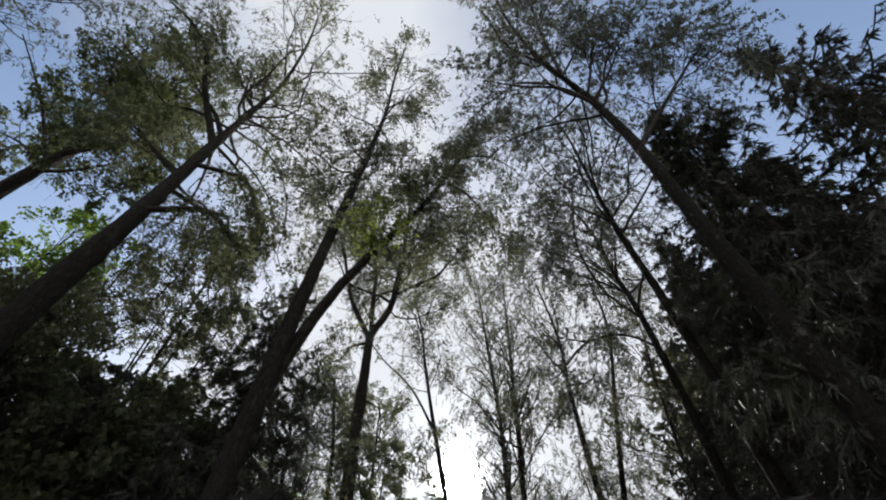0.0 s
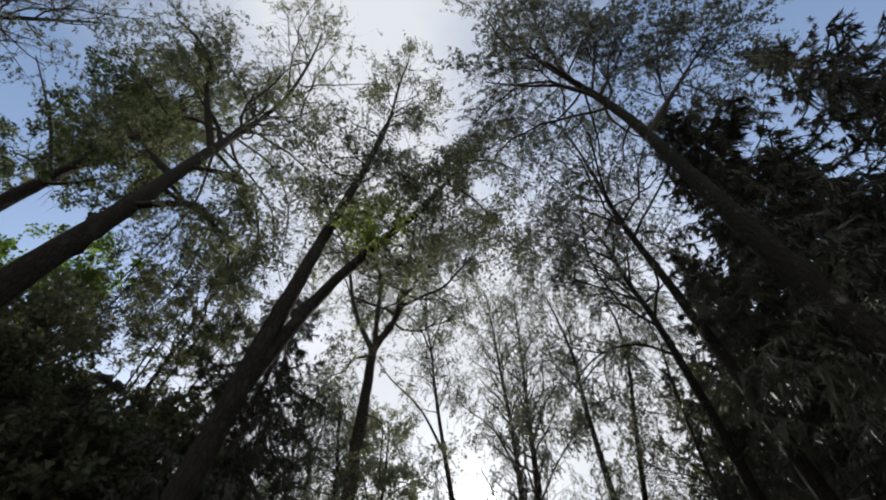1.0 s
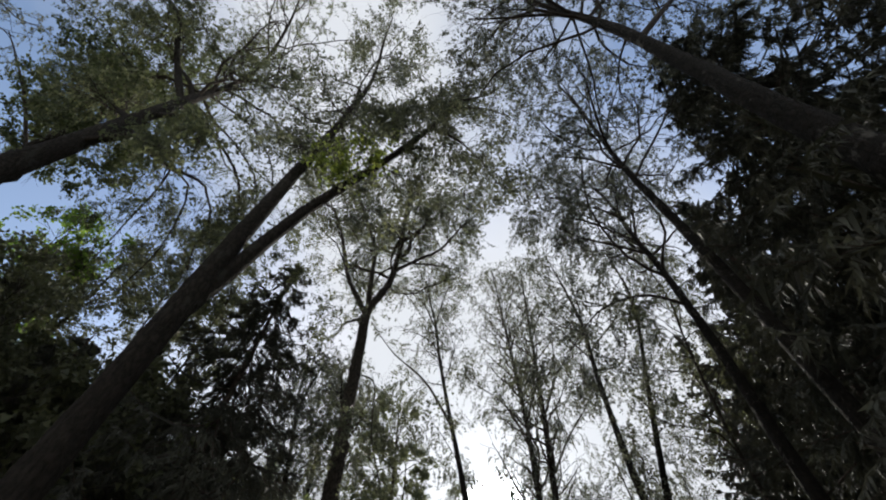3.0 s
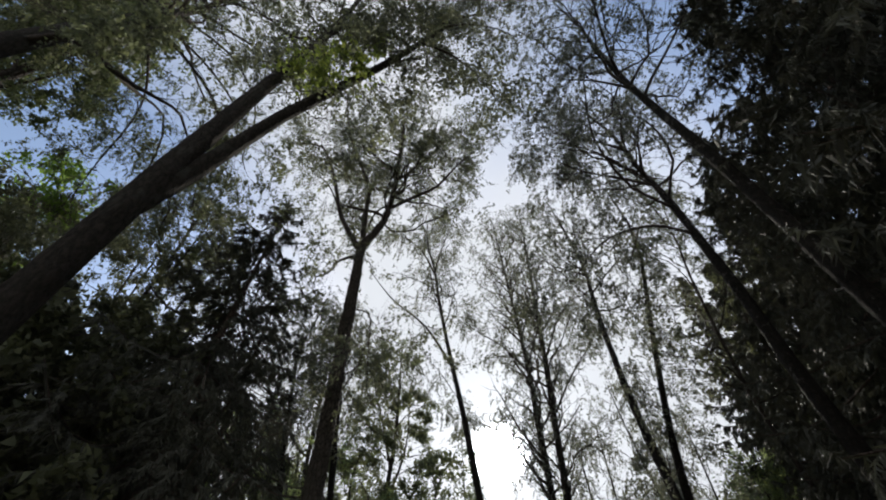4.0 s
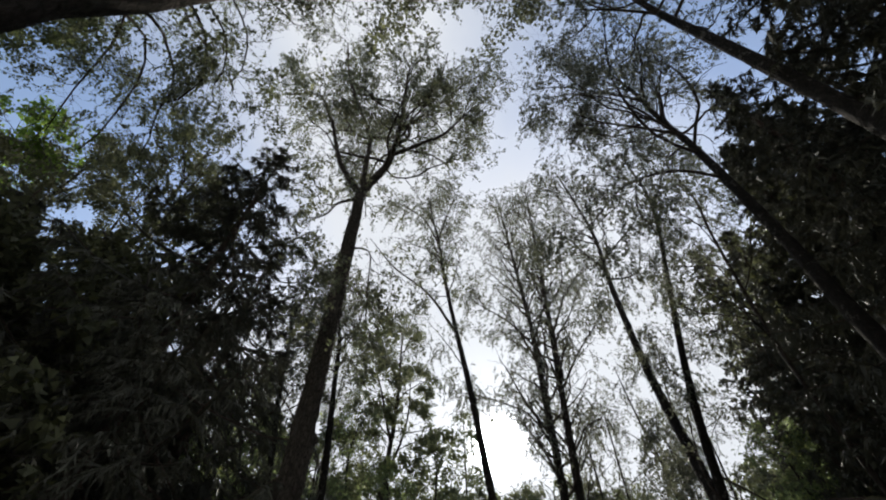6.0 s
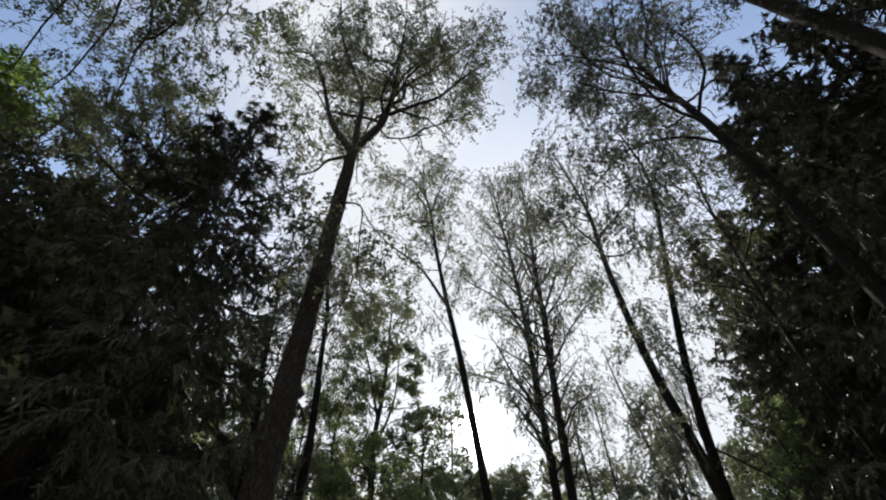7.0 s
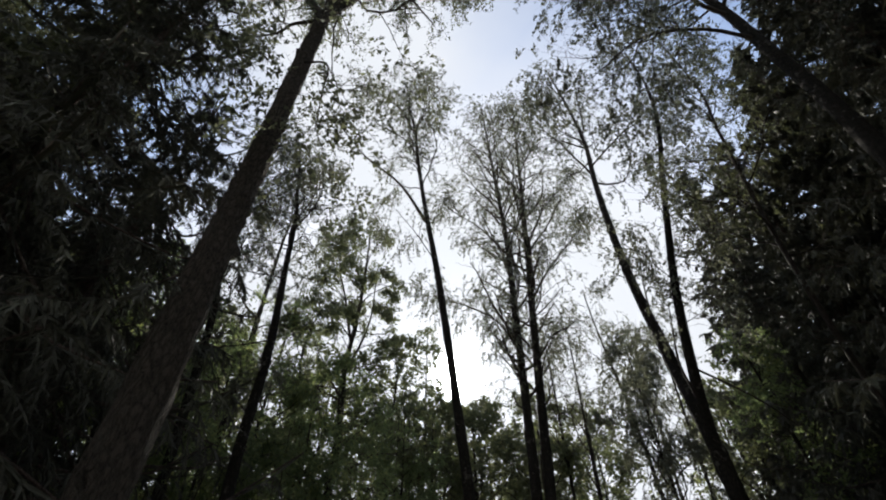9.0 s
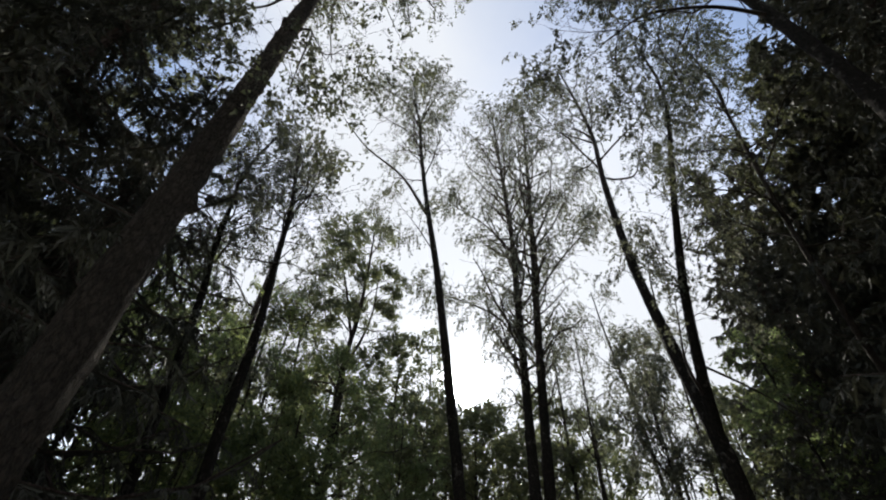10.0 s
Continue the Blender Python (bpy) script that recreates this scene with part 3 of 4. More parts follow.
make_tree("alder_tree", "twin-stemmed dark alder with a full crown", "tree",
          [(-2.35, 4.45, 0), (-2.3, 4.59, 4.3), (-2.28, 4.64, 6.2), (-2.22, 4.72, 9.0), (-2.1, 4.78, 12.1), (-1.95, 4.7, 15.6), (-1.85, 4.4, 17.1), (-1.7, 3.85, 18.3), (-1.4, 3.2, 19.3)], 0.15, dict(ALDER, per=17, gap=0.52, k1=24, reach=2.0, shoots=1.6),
          [([(-2.3, 4.62, 4.9), (-2.15, 4.8, 6.1), (-1.8, 4.86, 7.45), (-1.1, 4.95, 9.1), (-0.5, 5.02, 10.5), (0.2, 5.1, 12.6), (0.8, 5.1, 14.4), (1.2, 4.9, 16.0)], 0.105),
           ([(-2.2, 4.75, 9.4), (-2.72, 4.9, 10.7), (-3.1, 5.0, 12.0)], 0.03),
           ([(-0.6, 5.01, 10.3), (-0.1, 5.03, 10.5), (0.1, 5.02, 10.3)], 0.03),
           ([(0.0, 5.08, 12.0), (0.6, 5.3, 11.7), (1.1, 5.5, 10.8), (1.4, 5.7, 9.9)], 0.03, 0.5),
           ([(0.5, 5.1, 13.5), (1.2, 5.2, 13.9), (1.8, 5.3, 13.6), (2.2, 5.4, 13.0)], 0.03, 0.6),
           ([(0.8, 5.1, 14.4), (1.5, 5.2, 15.2), (2.2, 5.2, 16.2)], 0.035)], seed=13, clear=0.56, sprays=[(-1.5, 4.7, 9.5, 0.55), (-1.1, 4.75, 10.1, 0.5), (-1.8, 4.6, 9.0, 0.45), (-0.85, 4.8, 9.3, 0.45), (-1.35, 4.7, 8.6, 0.4), (-0.7, 4.85, 10.9, 0.4)])
make_tree("alder_tree", "stout rough-barked alder forking into three crooked limbs", "tree",
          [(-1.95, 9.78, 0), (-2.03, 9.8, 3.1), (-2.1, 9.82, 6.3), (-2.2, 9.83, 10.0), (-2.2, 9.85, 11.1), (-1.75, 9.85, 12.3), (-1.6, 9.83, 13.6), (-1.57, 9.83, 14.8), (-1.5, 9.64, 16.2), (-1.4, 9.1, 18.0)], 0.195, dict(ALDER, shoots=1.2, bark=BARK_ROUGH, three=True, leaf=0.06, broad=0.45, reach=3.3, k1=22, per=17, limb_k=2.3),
          [([(-2.25, 9.85, 10.95), (-3.07, 9.85, 12.7), (-3.5, 9.84, 14.2), (-3.88, 9.4, 15.6), (-4.35, 9.04, 16.4), (-5.7, 9.2, 17.2)], 0.09),
           ([(-2.2, 9.85, 11.0), (-2.35, 9.85, 12.7), (-2.45, 9.85, 14.4), (-2.83, 9.43, 15.5), (-3.31, 8.77, 17.0), (-3.46, 8.02, 18.5)], 0.09),
           ([(-1.62, 9.85, 13.0), (-0.76, 9.85, 13.65), (-0.17, 9.85, 14.1), (0.67, 9.8, 15.6), (1.5, 9.7, 16.5)], 0.055),
           ([(-1.58, 9.83, 14.6), (-0.6, 9.8, 16.0), (0.4, 9.7, 17.6), (1.2, 9.6, 18.6)], 0.05),
           ([(-2.2, 9.85, 10.8), (-2.75, 9.85, 10.63), (-2.94, 9.85, 10.2), (-3.3, 9.85, 10.0)], 0.045),
           ([(-1.62, 9.85, 13.7), (-1.26, 9.85, 14.07), (-1.27, 9.85, 14.98), (-1.2, 9.8, 16.4)], 0.06),
           ([(-2.1, 9.75, 8.7), (-1.6, 9.6, 8.3), (-1.5, 9.6, 7.4), (-1.4, 9.6, 6.4)], 0.02)], seed=14, clear=0.66, detail=1.6, top_radius=0.04)
make_tree("birch_tree", "slender birch with a high light crown", "tree",
          [(1.2, 17, 0), (0.7, 17, 4.9), (0.05, 17, 9.9), (-0.48, 17, 13.2), (-0.9, 17, 16.2), (-1.1, 17, 18.2), (-1.5, 17, 20.5), (-1.6, 16.8, 22.6)], 0.14, dict(BIRCH, reach=2.2, k1=24, per=17, limb_k=2.0, gap=0.52),
          [([(-0.45, 17, 12.6), (-1.53, 17, 14.7), (-3.1, 17, 16.5), (-4.5, 17, 18.8)], 0.06, 0),
           ([(-0.2, 17, 11.0), (-0.8, 17, 12.1), (-1.6, 17, 13.3)], 0.02),
           ([(-1.1, 17, 18.0), (-1.92, 17, 20.2), (-3.2, 17, 21.7), (-4.0, 17, 22.3)], 0.045),
           ([(-1.1, 17, 18.3), (-0.63, 17, 20.6), (-0.1, 17, 22.2)], 0.045)], seed=15, clear=0.62)
make_tree("birch_tree", "one of two close-grown birches with a broad twiggy crown", "tree",
          [(3.1, 22, 0), (3.18, 22, 6), (3.2, 22, 12), (3.2, 22, 16.6), (3.0, 22, 21), (2.6, 22, 29.5)], 0.2, dict(BIRCH, bulk=0.016, crook=0.15, gap=0.55, clump=1.3, reach=3.9, k1=58, spread=42, lift=0.6, k2=11, L2=1.5, k3=5, per=20, leaf=0.07, bare=0.1, profile=lambda t: np.sin(np.clip(t * 0.78 + 0.2, 0, 1) * np.pi) ** 0.6),
          [([(3.2, 22, 10.4), (2.3, 22, 12.0), (0.5, 22, 12.9), (-0.5, 22, 13.2)], 0.045), ([(3.18, 22, 15.6), (2.0, 22, 17.4), (0.6, 22, 18.7), (0, 22, 19.6)], 0.05)], seed=16, clear=0.26)
make_tree("birch_tree", "one of two close-grown birches with a broad twiggy crown", "tree",
          [(3.45, 22.1, 0), (3.65, 22, 6), (3.9, 22, 11.5), (4.2, 22, 17), (4.4, 22, 21), (4.8, 22, 30.5)], 0.2, dict(BIRCH, bulk=0.016, crook=0.15, gap=0.55, clump=1.3, reach=3.9, k1=58, spread=42, lift=0.6, k2=11, L2=1.5, k3=5, per=20, leaf=0.07, bare=0.1, profile=lambda t: np.sin(np.clip(t * 0.78 + 0.2, 0, 1) * np.pi) ** 0.6),
          [([(4.0, 22, 13.0), (5.1, 22, 14.9), (6.5, 22, 16.8), (7.6, 22, 18.5)], 0.055), ([(4.2, 22, 16.3), (5.3, 22, 18.8), (6.6, 22, 20.7), (7.8, 22, 22.3)], 0.05)], seed=17, clear=0.26)
make_tree("birch_tree", "birch with two stems parting near the ground", "tree",
          [(6.1, 16.1, 0), (5.9, 16.0, 4.2), (5.8, 16.0, 5.4), (5.88, 16.5, 7.3), (5.88, 17.0, 10.5), (5.92, 17.1, 14.5), (6.1, 17.1, 17.5), (5.9, 17.0, 20), (5.4, 16.8, 23.5)], 0.19, BIRCH,
          [([(5.85, 16.0, 4.9), (5.8, 15.65, 6.2), (5.95, 15.3, 8.1), (6.3, 15.0, 10.1), (6.85, 14.6, 12.8), (7.3, 14.4, 14.7), (7.6, 14.3, 17.0), (7.4, 14.1, 19.5)], 0.125),
           ([(5.85, 15.6, 6.4), (6.3, 15.2, 5.75), (6.7, 15.1, 5.35), (7.1, 15.0, 4.8)], 0.03, 0),
           ([(5.9, 16.7, 8.3), (6.1, 16.9, 9.1), (6.25, 17.0, 10.0), (6.5, 17.0, 11.2)], 0.03),
           ([(5.75, 15.75, 5.7), (5.5, 15.5, 6.4), (5.56, 15.4, 7.1), (5.7, 15.3, 8.0)], 0.035),
           ([(6.05, 17.1, 17.2), (5.0, 17.0, 17.7), (4.3, 17.0, 18.3)], 0.035)], seed=18, clear=0.62)
make_tree("birch_tree", "tall birch with limbs arching towards the path", "tree",
          [(6.7, 10.2, 0), (6.55, 10.25, 5.8), (6.65, 10.25, 9), (6.65, 10.25, 12.6), (6.5, 10.25, 14.7), (6.4, 10.2, 17.6), (5.7, 10.0, 20)], 0.18, dict(FULL, gap=0.56),
          [([(6.55, 10.25, 13.6), (5.66, 10.25, 14.27), (4.75, 10.25, 14.87), (4.0, 10.2, 15.7)], 0.05),
           ([(6.66, 10.25, 11.0), (5.9, 10.25, 11.5), (5.0, 10.25, 11.4), (4.1, 10.2, 10.8), (3.1, 10.2, 9.5)], 0.045),
           ([(6.45, 10.2, 16.2), (5.2, 10.2, 17.4), (4.1, 10.1, 17.9), (3.1, 10.0, 17.6)], 0.045),
           ([(6.55, 10.25, 13.9), (5.6, 10.1, 15.6), (4.4, 9.9, 16.4), (3.5, 9.8, 16.2)], 0.035),
           ([(6.5, 10.25, 14.5), (7.0, 10.0, 16.5), (7.2, 9.8, 18.5)], 0.05)], seed=19, clear=0.6)
make_tree("birch_tree", "tall birch with pale patches on its bark", "tree",
          [(5.25, 6.9, 0), (5.22, 6.85, 5), (5.2, 6.85, 9), (5.1, 6.85, 12.9), (5.2, 6.8, 16.0), (5.1, 6.5, 18.5), (4.6, 6.0, 20.5)], 0.145, dict(FULL, gap=0.48),
          [([(5.1, 6.85, 12.8), (4.3, 6.85, 13.7), (3.4, 6.8, 13.9)], 0.04)], seed=20, clear=0.58)
make_tree("birch_tree", "large birch with pale bark patches and spreading limbs", "tree",
          [(3.8, 3.45, 0), (3.62, 3.3, 4.8), (3.68, 3.22, 7.7), (3.68, 3.12, 10.0), (3.55, 3.06, 12.0), (3.25, 2.98, 14.0), (2.8, 2.78, 16.5), (2.2, 2.15, 17.8), (1.86, 1.6, 18.9)], 0.15, dict(FULL, gap=0.42),
          [([(3.55, 3.06, 11.8), (3.0, 3.0, 13.0), (1.96, 3.0, 13.2), (1.1, 3.0, 13.8)], 0.05),
           ([(3.25, 2.98, 13.9), (3.03, 2.3, 16.3), (2.9, 1.7, 18.0)], 0.06),
           ([(3.68, 3.13, 9.4), (5.2, 2.73, 11.8), (6.03, 2.38, 13.0), (6.86, 2.17, 14.2)], 0.06),
           ([(3.55, 3.05, 12.0), (4.71, 2.69, 14.5), (5.2, 2.4, 16)], 0.05)], seed=21, clear=0.55)
make_tree("birch_tree", "birch with drooping pale foliage beside the spruces", "tree",
          [(-3.3, 15.2, 0), (-3.6, 15.2, 4), (-3.65, 15.2, 6.5), (-3.9, 15.2, 9), (-4.05, 15.2, 10.6), (-4.35, 15.2, 12.2), (-4.6, 15.1, 13.8)], 0.14, dict(BIRCH, reach=1.8, per=17, gap=0.5, droop=-2.4),
          [([(-3.85, 15.2, 8.6), (-4.6, 15.2, 8.75), (-5.3, 15.2, 8.9)], 0.02), ([(-3.95, 15.2, 9.7), (-4.85, 15.2, 9.95), (-5.7, 15.2, 10.1)], 0.022), ([(-3.65, 15.2, 6.8), (-4.34, 15.2, 6.65), (-5.0, 15.2, 6.6)], 0.02)], seed=22, clear=0.68)
make_tree("birch_tree", "birch with white flecked bark among bushes", "tree",
          [(-4.3, 15.0, 0), (-5.0, 15.0, 6.5), (-5.4, 15.0, 8.7), (-5.65, 15.0, 10.6), (-5.8, 15.0, 12.2), (-5.3, 15, 14.5)], 0.115, dict(BIRCH, reach=2.2, per=17, gap=0.42, droop=-2.4), seed=23, clear=0.55)
make_tree("oak_tree", "green oak with clumped foliage", "tree",
          [(-4.0, 24, 0), (-3.9, 24, 7.1), (-4.1, 24, 10.6), (-3.95, 24, 13), (-3.9, 24, 15.1), (-4.0, 24, 19.2)], 0.2, dict(OAK, reach=2.7, k1=36, k2=11, per=16, leaf=0.12, gap=0.6, clump=1.4, bulk=0.014, profile=lambda t: np.clip(1.2 - t, 0, 0.75) ** 0.5 * 1.15),
          [([(-4.0, 24, 11.8), (-4.7, 24, 14.5), (-5.3, 24, 16.5), (-5.6, 24, 18.8)], 0.07), ([(-4.1, 24, 10.5), (-3.56, 24, 12.0), (-3.29, 24, 13.5), (-3.3, 24, 15.5)], 0.07), ([(-4.0, 24, 9.3), (-4.9, 24, 10.55), (-5.5, 24, 11.5)], 0.06)], seed=24, clear=0.28)

make_tree("birch_tree", "birch whose thin outer twigs reach over the path", "tree",
          [(-13.2, 0.4, 0), (-13.0, 0.6, 10), (-12.6, 1.2, 15.5), (-12.2, 1.6, 19)], 0.17, dict(BIRCH, reach=3.6), seed=25, clear=0.55)

make_tree("birch_tree", "slender birch with olive foliage among the spruces", "tree",
          [(9.6, 15.6, 0), (8.5, 14.6, 5.0), (7.75, 13.7, 8.4), (8.06, 13.5, 12.6), (8.48, 13.5, 15.3), (8.3, 13.4, 19)], 0.07, dict(FULL, bark=BARK_TWIG, reach=2.4, k1=26, gap=0.4, leaf_mat=LEAF_SHADE), seed=26, clear=0.42)

# ---- spruces ----
SPRUCE = "dense dark spruce with drooping boughs"
for place, height, radius, low, seed, r in (((8.0, 6.3), 17.4, 4.4, 2.5, 32, 0.16), ((8.9, 10.2), 17.0, 4.0, 2.0, 33, 0.2), ((6.3, 4.4), 15.0, 3.6, 1.8, 67, 0.13),
                                            ((12.2, 20.3), 20.0, 4.2, 1.2, 34, 0.2), ((11.3, 13.8), 18.0, 4.2, 1.5, 35, 0.18), ((-8.8, 12.6), 12.3, 3.6, 1.2, 36, 0.16), ((9.8, 3.0), 17.5, 4.4, 2.0, 39, 0.18), ((-5.9, 12.6), 13.2, 4.5, 1.5, 40, 0.15), ((10.9, 11.8), 19.0, 4.2, 2.5, 66, 0.2), ((-7.0, 7.6), 8.2, 2.6, 0.5, 68, 0.09), ((-9.2, 9.2), 9.4, 2.8, 0.5, 69, 0.1), ((11.2, 16.6), 17.0, 4.0, 1.5, 70, 0.17)):
    make_spruce("spruce_tree", SPRUCE, place, height, radius, low, seed, r, 1.3, gap=0.14 if place[0] < 0 else 0.0, k3=16 if abs(place[0]) > 10.5 else 28, needle=0.016 if abs(place[0]) > 10.5 else 0.0095, inner=2.0 if -8 < place[0] < 0 else 3.8)
make_spruce("spruce_tree", "dense dark spruce with a thin drooping top", (-5.35, 10.1), 13.4, 3.2, 3.0, 31, 0.16, 1.4, lean=(0.5, -0.4), gap=0.17, cone=0.75, inner=2.2)
side_spruce = make_spruce("spruce_tree", SPRUCE, (11.6, 6.6), 17.5, 3.6, 1.0, 38, 0.18, 0.95, k2=16, k3=8, needle=0.036, twig=0.2)
for x, y, turn, size in ((12.4, 11.6, 80, 1.05), (13.0, 16.0, 300, 1.15), (10.8, 9.4, 200, 1.0), (14.4, 20.5, 20, 1.2), (12.0, 14.2, 150, 1.15), (-10.4, 8.0, 140, 0.62), (-7.2, 13.6, 250, 0.62), (-9.0, 15.5, 10, 0.7), (-10.7, 10.7, 60, 0.58), (-7.9, 10.6, 320, 0.56), (-12.0, 8.4, 200, 0.72), (-8.4, 6.5, 75, 0.5), (-10.2, 6.0, 260, 0.55)):
    copy_thing(side_spruce, pose(x, y, 0, 0, 0, turn) @ Matrix.Scale(size, 4))
make_spruce("spruce_tree", "tall spruce standing apart from the path", (11.0, 0.6), 13.0, 3.2, 2.0, 37, 0.18, 0.8, k2=20, k3=18)

# ---- undergrowth and further trees ----
GREEN = "leafy green tree in the undergrowth"
make_tree("maple_tree", "maple with fresh sunlit leaves", "tree", [(-14.4, 9.3, 0), (-14.2, 9.2, 7), (-14.0, 9.0, 15.6)], 0.17, dict(MAPLE, reach=3.4, k1=40, gap=0.1, per=13), seed=41, clear=0.3)
make_tree("lime_tree", "domed broadleaved tree with several upright stems", "tree", [(-9.9, 11.8, 0), (-10.0, 11.8, 6), (-9.8, 11.6, 11), (-9.4, 11.0, 17.2)], 0.12, dict(OAK, three=True, leaf_mat=LEAF_SHADE, gap=0.28, reach=2.5, k1=40, per=17, leaf=0.1),
          [([(-9.9, 11.8, 1.0), (-9.6, 11.6, 6), (-9.0, 11.2, 11), (-8.5, 10.8, 15)], 0.08, 0), ([(-9.9, 11.8, 1.2), (-10.4, 12.0, 6.5), (-10.6, 11.9, 11), (-10.6, 11.6, 15)], 0.075, 0),
           ([(-9.9, 11.8, 0.9), (-9.2, 11.9, 5), (-8.4, 11.6, 10), (-7.7, 11.0, 14.2)], 0.07), ([(-9.9, 11.8, 1.1), (-9.8, 11.4, 6), (-9.9, 10.9, 11), (-9.7, 10.3, 15.5)], 0.06, 0)], seed=42, clear=0.68)
make_tree("lime_tree", "dark broadleaved tree with a narrow crown", "tree", [(-12.0, 10.2, 0), (-12.0, 10.2, 7), (-11.9, 10.0, 15.2)], 0.12, dict(OAK, three=True, leaf_mat=LEAF_SHADE, gap=0.2, reach=1.9, k1=40, k2=8, per=14, leaf=0.1, strands=0.2), seed=71, clear=0.4)
for x, y, h, reach, seed in ((-8.7, 8.5, 7.8, 2.4, 72), (-7.0, 9.4, 8.2, 2.3, 73), (-10.4, 9.6, 8.8, 2.5, 74), (-6.5, 8.0, 6.2, 2.0, 75), (-9.6, 6.9, 7.6, 2.3, 76)):
    make_tree("elder_bush", "dense dark bush in the shade of the spruces", "bush", [(x, y, 0), (x + 0.1, y, h * 0.5), (x - 0.1, y + 0.1, h)], 0.06,
              dict(OAK, three=True, leaf_mat=LEAF_SHADE, gap=0.05, reach=reach, k1=34, k2=7, per=12, leaf=0.13, broad=0.45, strands=0.2), seed=seed, clear=0.1, group="undergrowth")
for place, h, reach, seed in (((-8.0, 6.4), 8.5, 2.4, 43), ((-6.6, 15.2), 8.5, 2.2, 44), ((-8.2, 17.5), 11.5, 2.6, 45), ((-5.6, 19.5), 10.5, 2.3, 46), ((-3.0, 20.0), 8.5, 1.8, 47), ((9.6, 18.6), 9.0, 1.2, 48)):
    x, y = place
    make_tree("lime_tree", GREEN, "tree", [(x, y, 0), (x + 0.1, y, h * 0.5), (x - 0.1, y + 0.1, h)], 0.07, dict(OAK, three=True, leaf_mat=LEAF_SHADE if x < -7.5 and y < 10 else LEAF_LOW, gap=0.1 if y < 10 else 0.3, reach=reach, k1=40 if y < 10 else 28, k2=8, per=14, leaf=0.09, strands=0.2), seed=seed, clear=0.15, group="undergrowth")
for x, y, h, seed in ((-5.6, 17.4, 7.5, 61), (-3.4, 18.2, 6.2, 62), (-1.6, 25.5, 9.5, 64)):
    make_tree("hazel_bush", "hazel bush of many thin upright stems", "bush", [(x, y, 0), (x + 0.2, y, h * 0.5), (x + 0.1, y, h)], 0.045,
              dict(OAK, three=True, leaf_mat=LEAF_LOW, gap=0.4, reach=1.5, k1=12, k2=7, per=13, leaf=0.09, strands=0.2, limb_k=1.6),
              [([(x + 0.15 * math.cos(a), y + 0.15 * math.sin(a), 0.1), (x + 0.6 * math.cos(a), y + 0.6 * math.sin(a), h * 0.45), (x + 1.1 * math.cos(a), y + 1.1 * math.sin(a), h * (0.8 + 0.1 * math.sin(3 * a)))], 0.032) for a in (0.3, 1.5, 2.4, 3.6, 4.7, 5.6)],
              seed=seed, clear=0.25, group="undergrowth")
make_tree("hazel_tree", "young tree with a thin crooked stem", "tree", [(-2.6, 20.0, 0), (-2.7, 20, 3.5), (-3.05, 20, 5.1), (-3.9, 20, 6.3), (-4.4, 20, 7.6), (-4.65, 20, 9.4), (-4.4, 20, 11)], 0.09, dict(OAK, reach=1.2, k1=14, leaf=0.1), seed=60, clear=0.6)
make_tree("birch_tree", "weeping birch with pale thin foliage", "tree", [(-6.6, 20.5, 0), (-6.8, 20.5, 9), (-6.9, 20.4, 15), (-6.6, 20.3, 19)], 0.14, FAR_BIRCH, seed=49, clear=0.4)
make_tree("aspen_tree", "slender tree with a narrow crown", "tree", [(-1.0, 37, 0), (-1.1, 37, 10), (-1.2, 37, 20.5)], 0.14, dict(FAR_OAK, reach=1.6, k1=34), seed=50, clear=0.35)
make_tree("lime_tree", "dark round-crowned broadleaved tree", "tree", [(-2.3, 28.5, 0), (-2.4, 28.4, 8), (-2.3, 28.4, 14.4)], 0.11, dict(FAR_OAK, reach=1.9, k1=26), seed=51, clear=0.55)
far_birch = make_tree("birch_tree", "thin distant birch with a sparse crown", "tree", [(6.9, 31.3, 0), (6.8, 31.3, 9), (6.6, 31.2, 18)], 0.12, FAR_BIRCH, seed=52, clear=0.45, group="far birches")
make_tree("birch_tree", "leaning distant birch with a sparse crown", "tree", [(11.2, 30.2, 0), (10.6, 30.2, 10), (9.8, 30.2, 16.5), (9.5, 30.2, 20)], 0.15, FAR_BIRCH, seed=53, clear=0.45, group="far birches")
make_tree("lime_tree", "fine-leaved tree with a loose rounded crown", "tree", [(9.4, 25.5, 0), (9.2, 25.4, 6), (9.0, 25.4, 12.4)], 0.1, dict(BIRCH, reach=3.0, k1=34, gap=0.35, leaf=0.09, per=20, strands=0.4), seed=54, clear=0.3)
far_oak = make_tree("oak_tree", "distant broadleaved tree with a full crown", "tree", [(-2.0, 34, 0), (-1.9, 34, 7), (-2.0, 34, 13.5)], 0.18, dict(FAR_OAK, reach=3.6, k1=36, gap=0.2, leaf=0.18, leaf_mat=LEAF_OAK), seed=55, clear=0.25, group="far trees")
far_spruce = make_spruce("spruce_tree", "distant dark spruce in the wood", (0.8, 40), 15.0, 3.0, 1.0, 56, 0.16, 0.5, k2=12, k3=6, needle=0.042, twig=0.26)


def copies(ob, places):
    for x, y, turn, size in places:
        copy_thing(ob, pose(x, y, 0, 0, 0, turn) @ Matrix.Scale(size, 4))


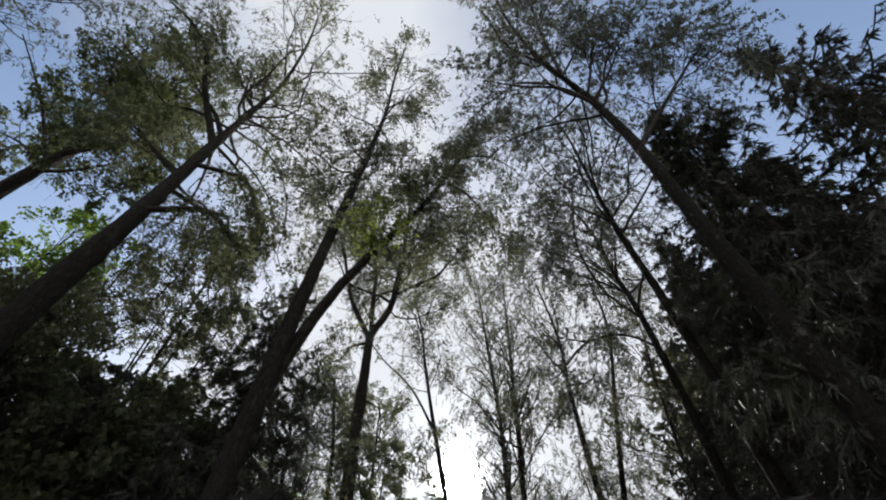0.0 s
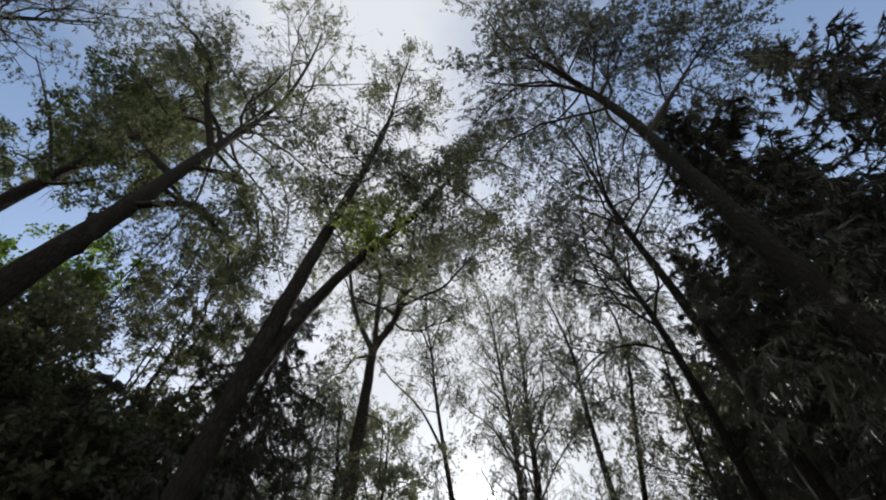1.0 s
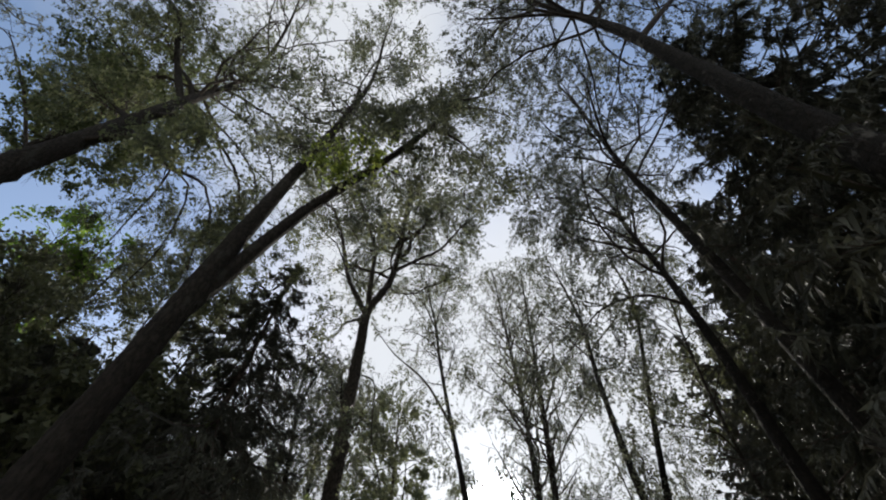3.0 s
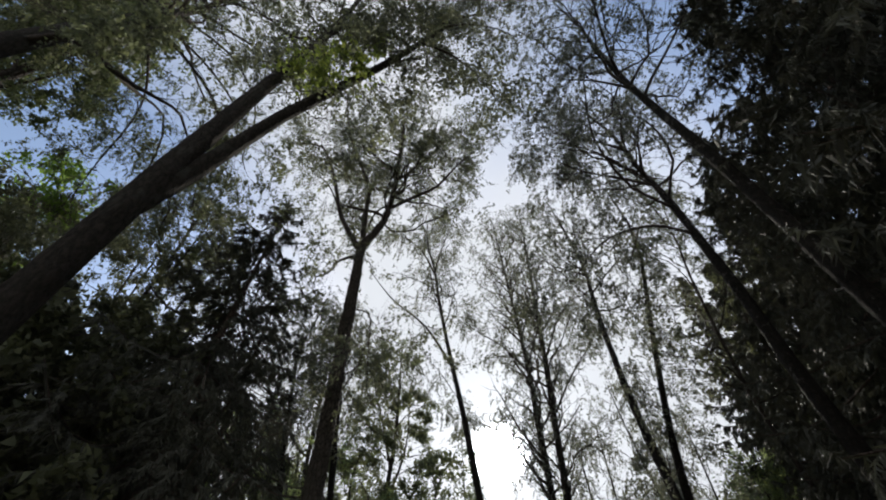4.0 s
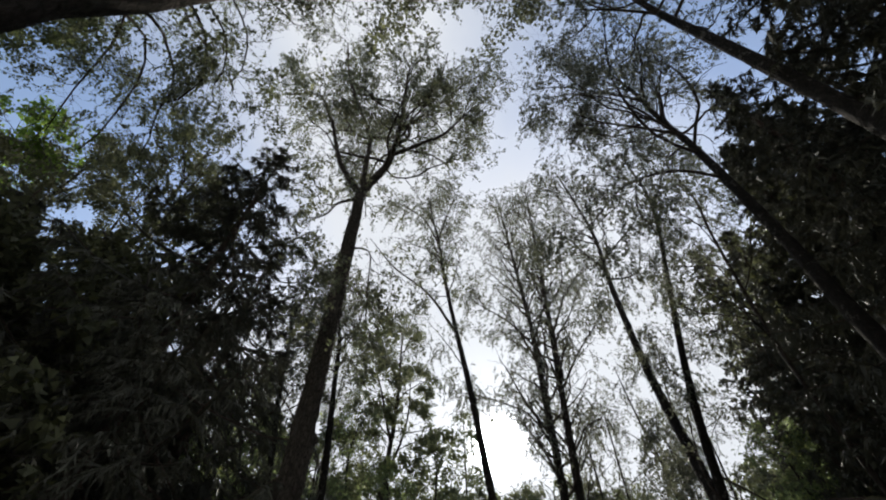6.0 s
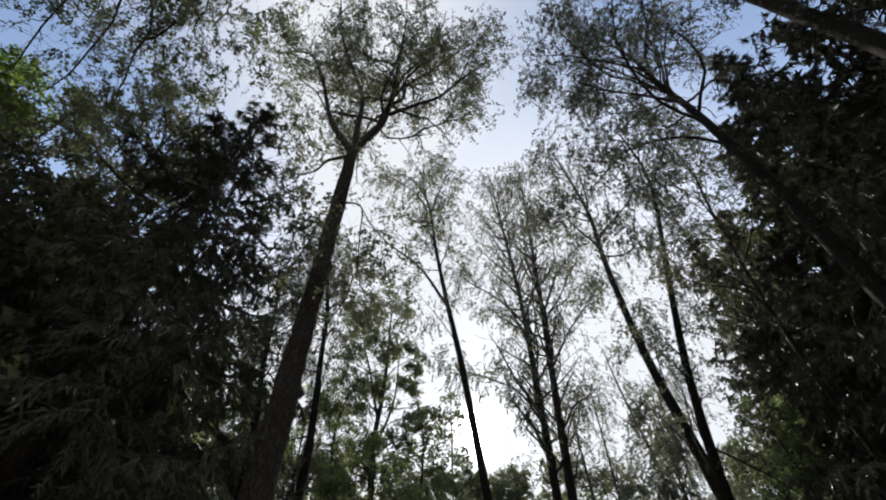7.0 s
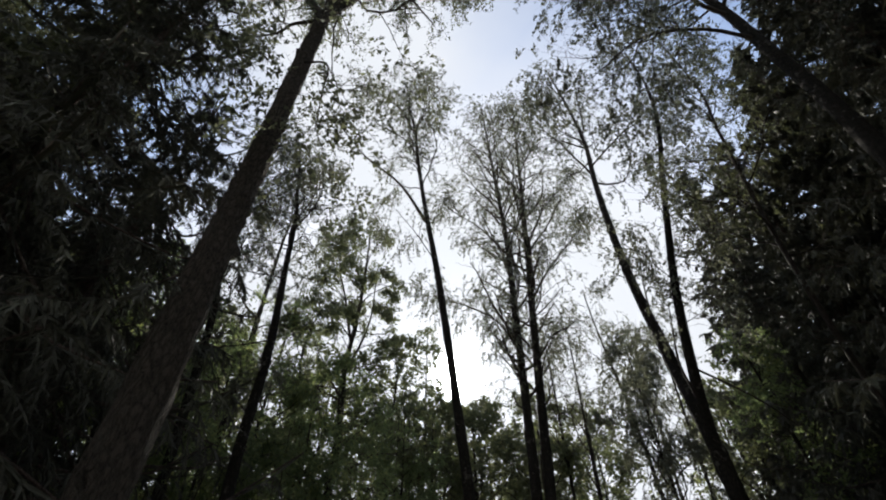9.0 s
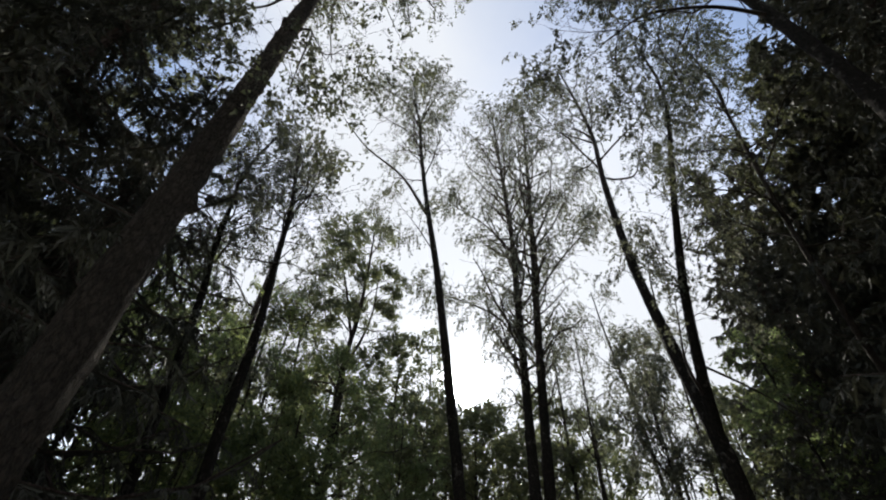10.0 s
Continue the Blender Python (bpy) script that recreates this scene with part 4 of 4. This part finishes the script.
copies(far_birch, [(7.9, 30.6, 80, 0.95), (-8.5, 27, 150, 1.0), (13.5, 34, 200, 1.1), (-13, 31, 20, 1.05), (17.5, 27, 100, 1.0), (3.4, 38, 310, 0.9), (1.0, 31.5, 190, 0.7), (12.8, 29.5, 120, 0.95)])
copies(far_oak, [(2.4, 34.5, 70, 1.0), (-6.2, 30, 130, 0.95), (-9.5, 23, 200, 0.9), (13.2, 25.5, 40, 0.75), (16, 31, 280, 1.0), (-13.5, 24, 330, 1.0), (-15, 17, 90, 0.95)])
copies(far_oak, [(7.5, 40, 10, 1.0), (-6, 42, 160, 1.05), (-16, 36, 60, 1.15), (20, 38, 230, 1.15), (12, 42, 300, 1.05), (-17, 10, 20, 0.95), (-11, 15.5, 120, 0.75), (4.8, 37, 220, 0.95), (9.6, 35.5, 130, 1.0), (-3.8, 37.5, 20, 1.0), (-11.5, 28, 190, 1.0), (-14.5, 20, 45, 0.95), (-10, 33, 100, 1.05), (-18.5, 27, 260, 1.1), (0.3, 36.5, 140, 0.9), (6.6, 36.5, 350, 0.9), (-0.4, 30.5, 75, 0.88), (1.7, 29.5, 25, 0.8), (5.6, 32, 115, 0.95)])
copies(far_spruce, [(-2.6, 43, 40, 0.95), (5, 44, 100, 1.0), (-11, 38, 200, 1.1), (16.5, 21, 300, 1.15), (15.5, 12, 70, 1.2), (15, 5, 10, 1.2), (-12.5, 19.5, 50, 0.95), (-17.5, 4, 80, 1.1), (13.4, 8.2, 130, 1.3), (15.5, 16, 250, 1.3), (15, 23, 20, 1.35), (17.5, 19, 120, 1.4), (16, 27, 200, 1.3), (-11.5, 10.5, 30, 0.65)])
# the wood behind the path's start: unseen trees, added to block sky light
copies(far_oak, [(-11, -6, 15, 1.25), (-6, -14, 95, 1.2), (6, -13, 175, 1.2), (12, -9, 255, 1.2), (-14, -6, 300, 1.2), (0, -16, 45, 1.3), (14, -10, 135, 1.2), (-9, -15, 210, 1.3)])
copies(far_spruce, [(6, -14, 30, 1.2), (-17, -2, 110, 1.2), (17, -3, 220, 1.2), (-5, -19, 300, 1.25), (-10.5, -1.0, 20, 0.9)])
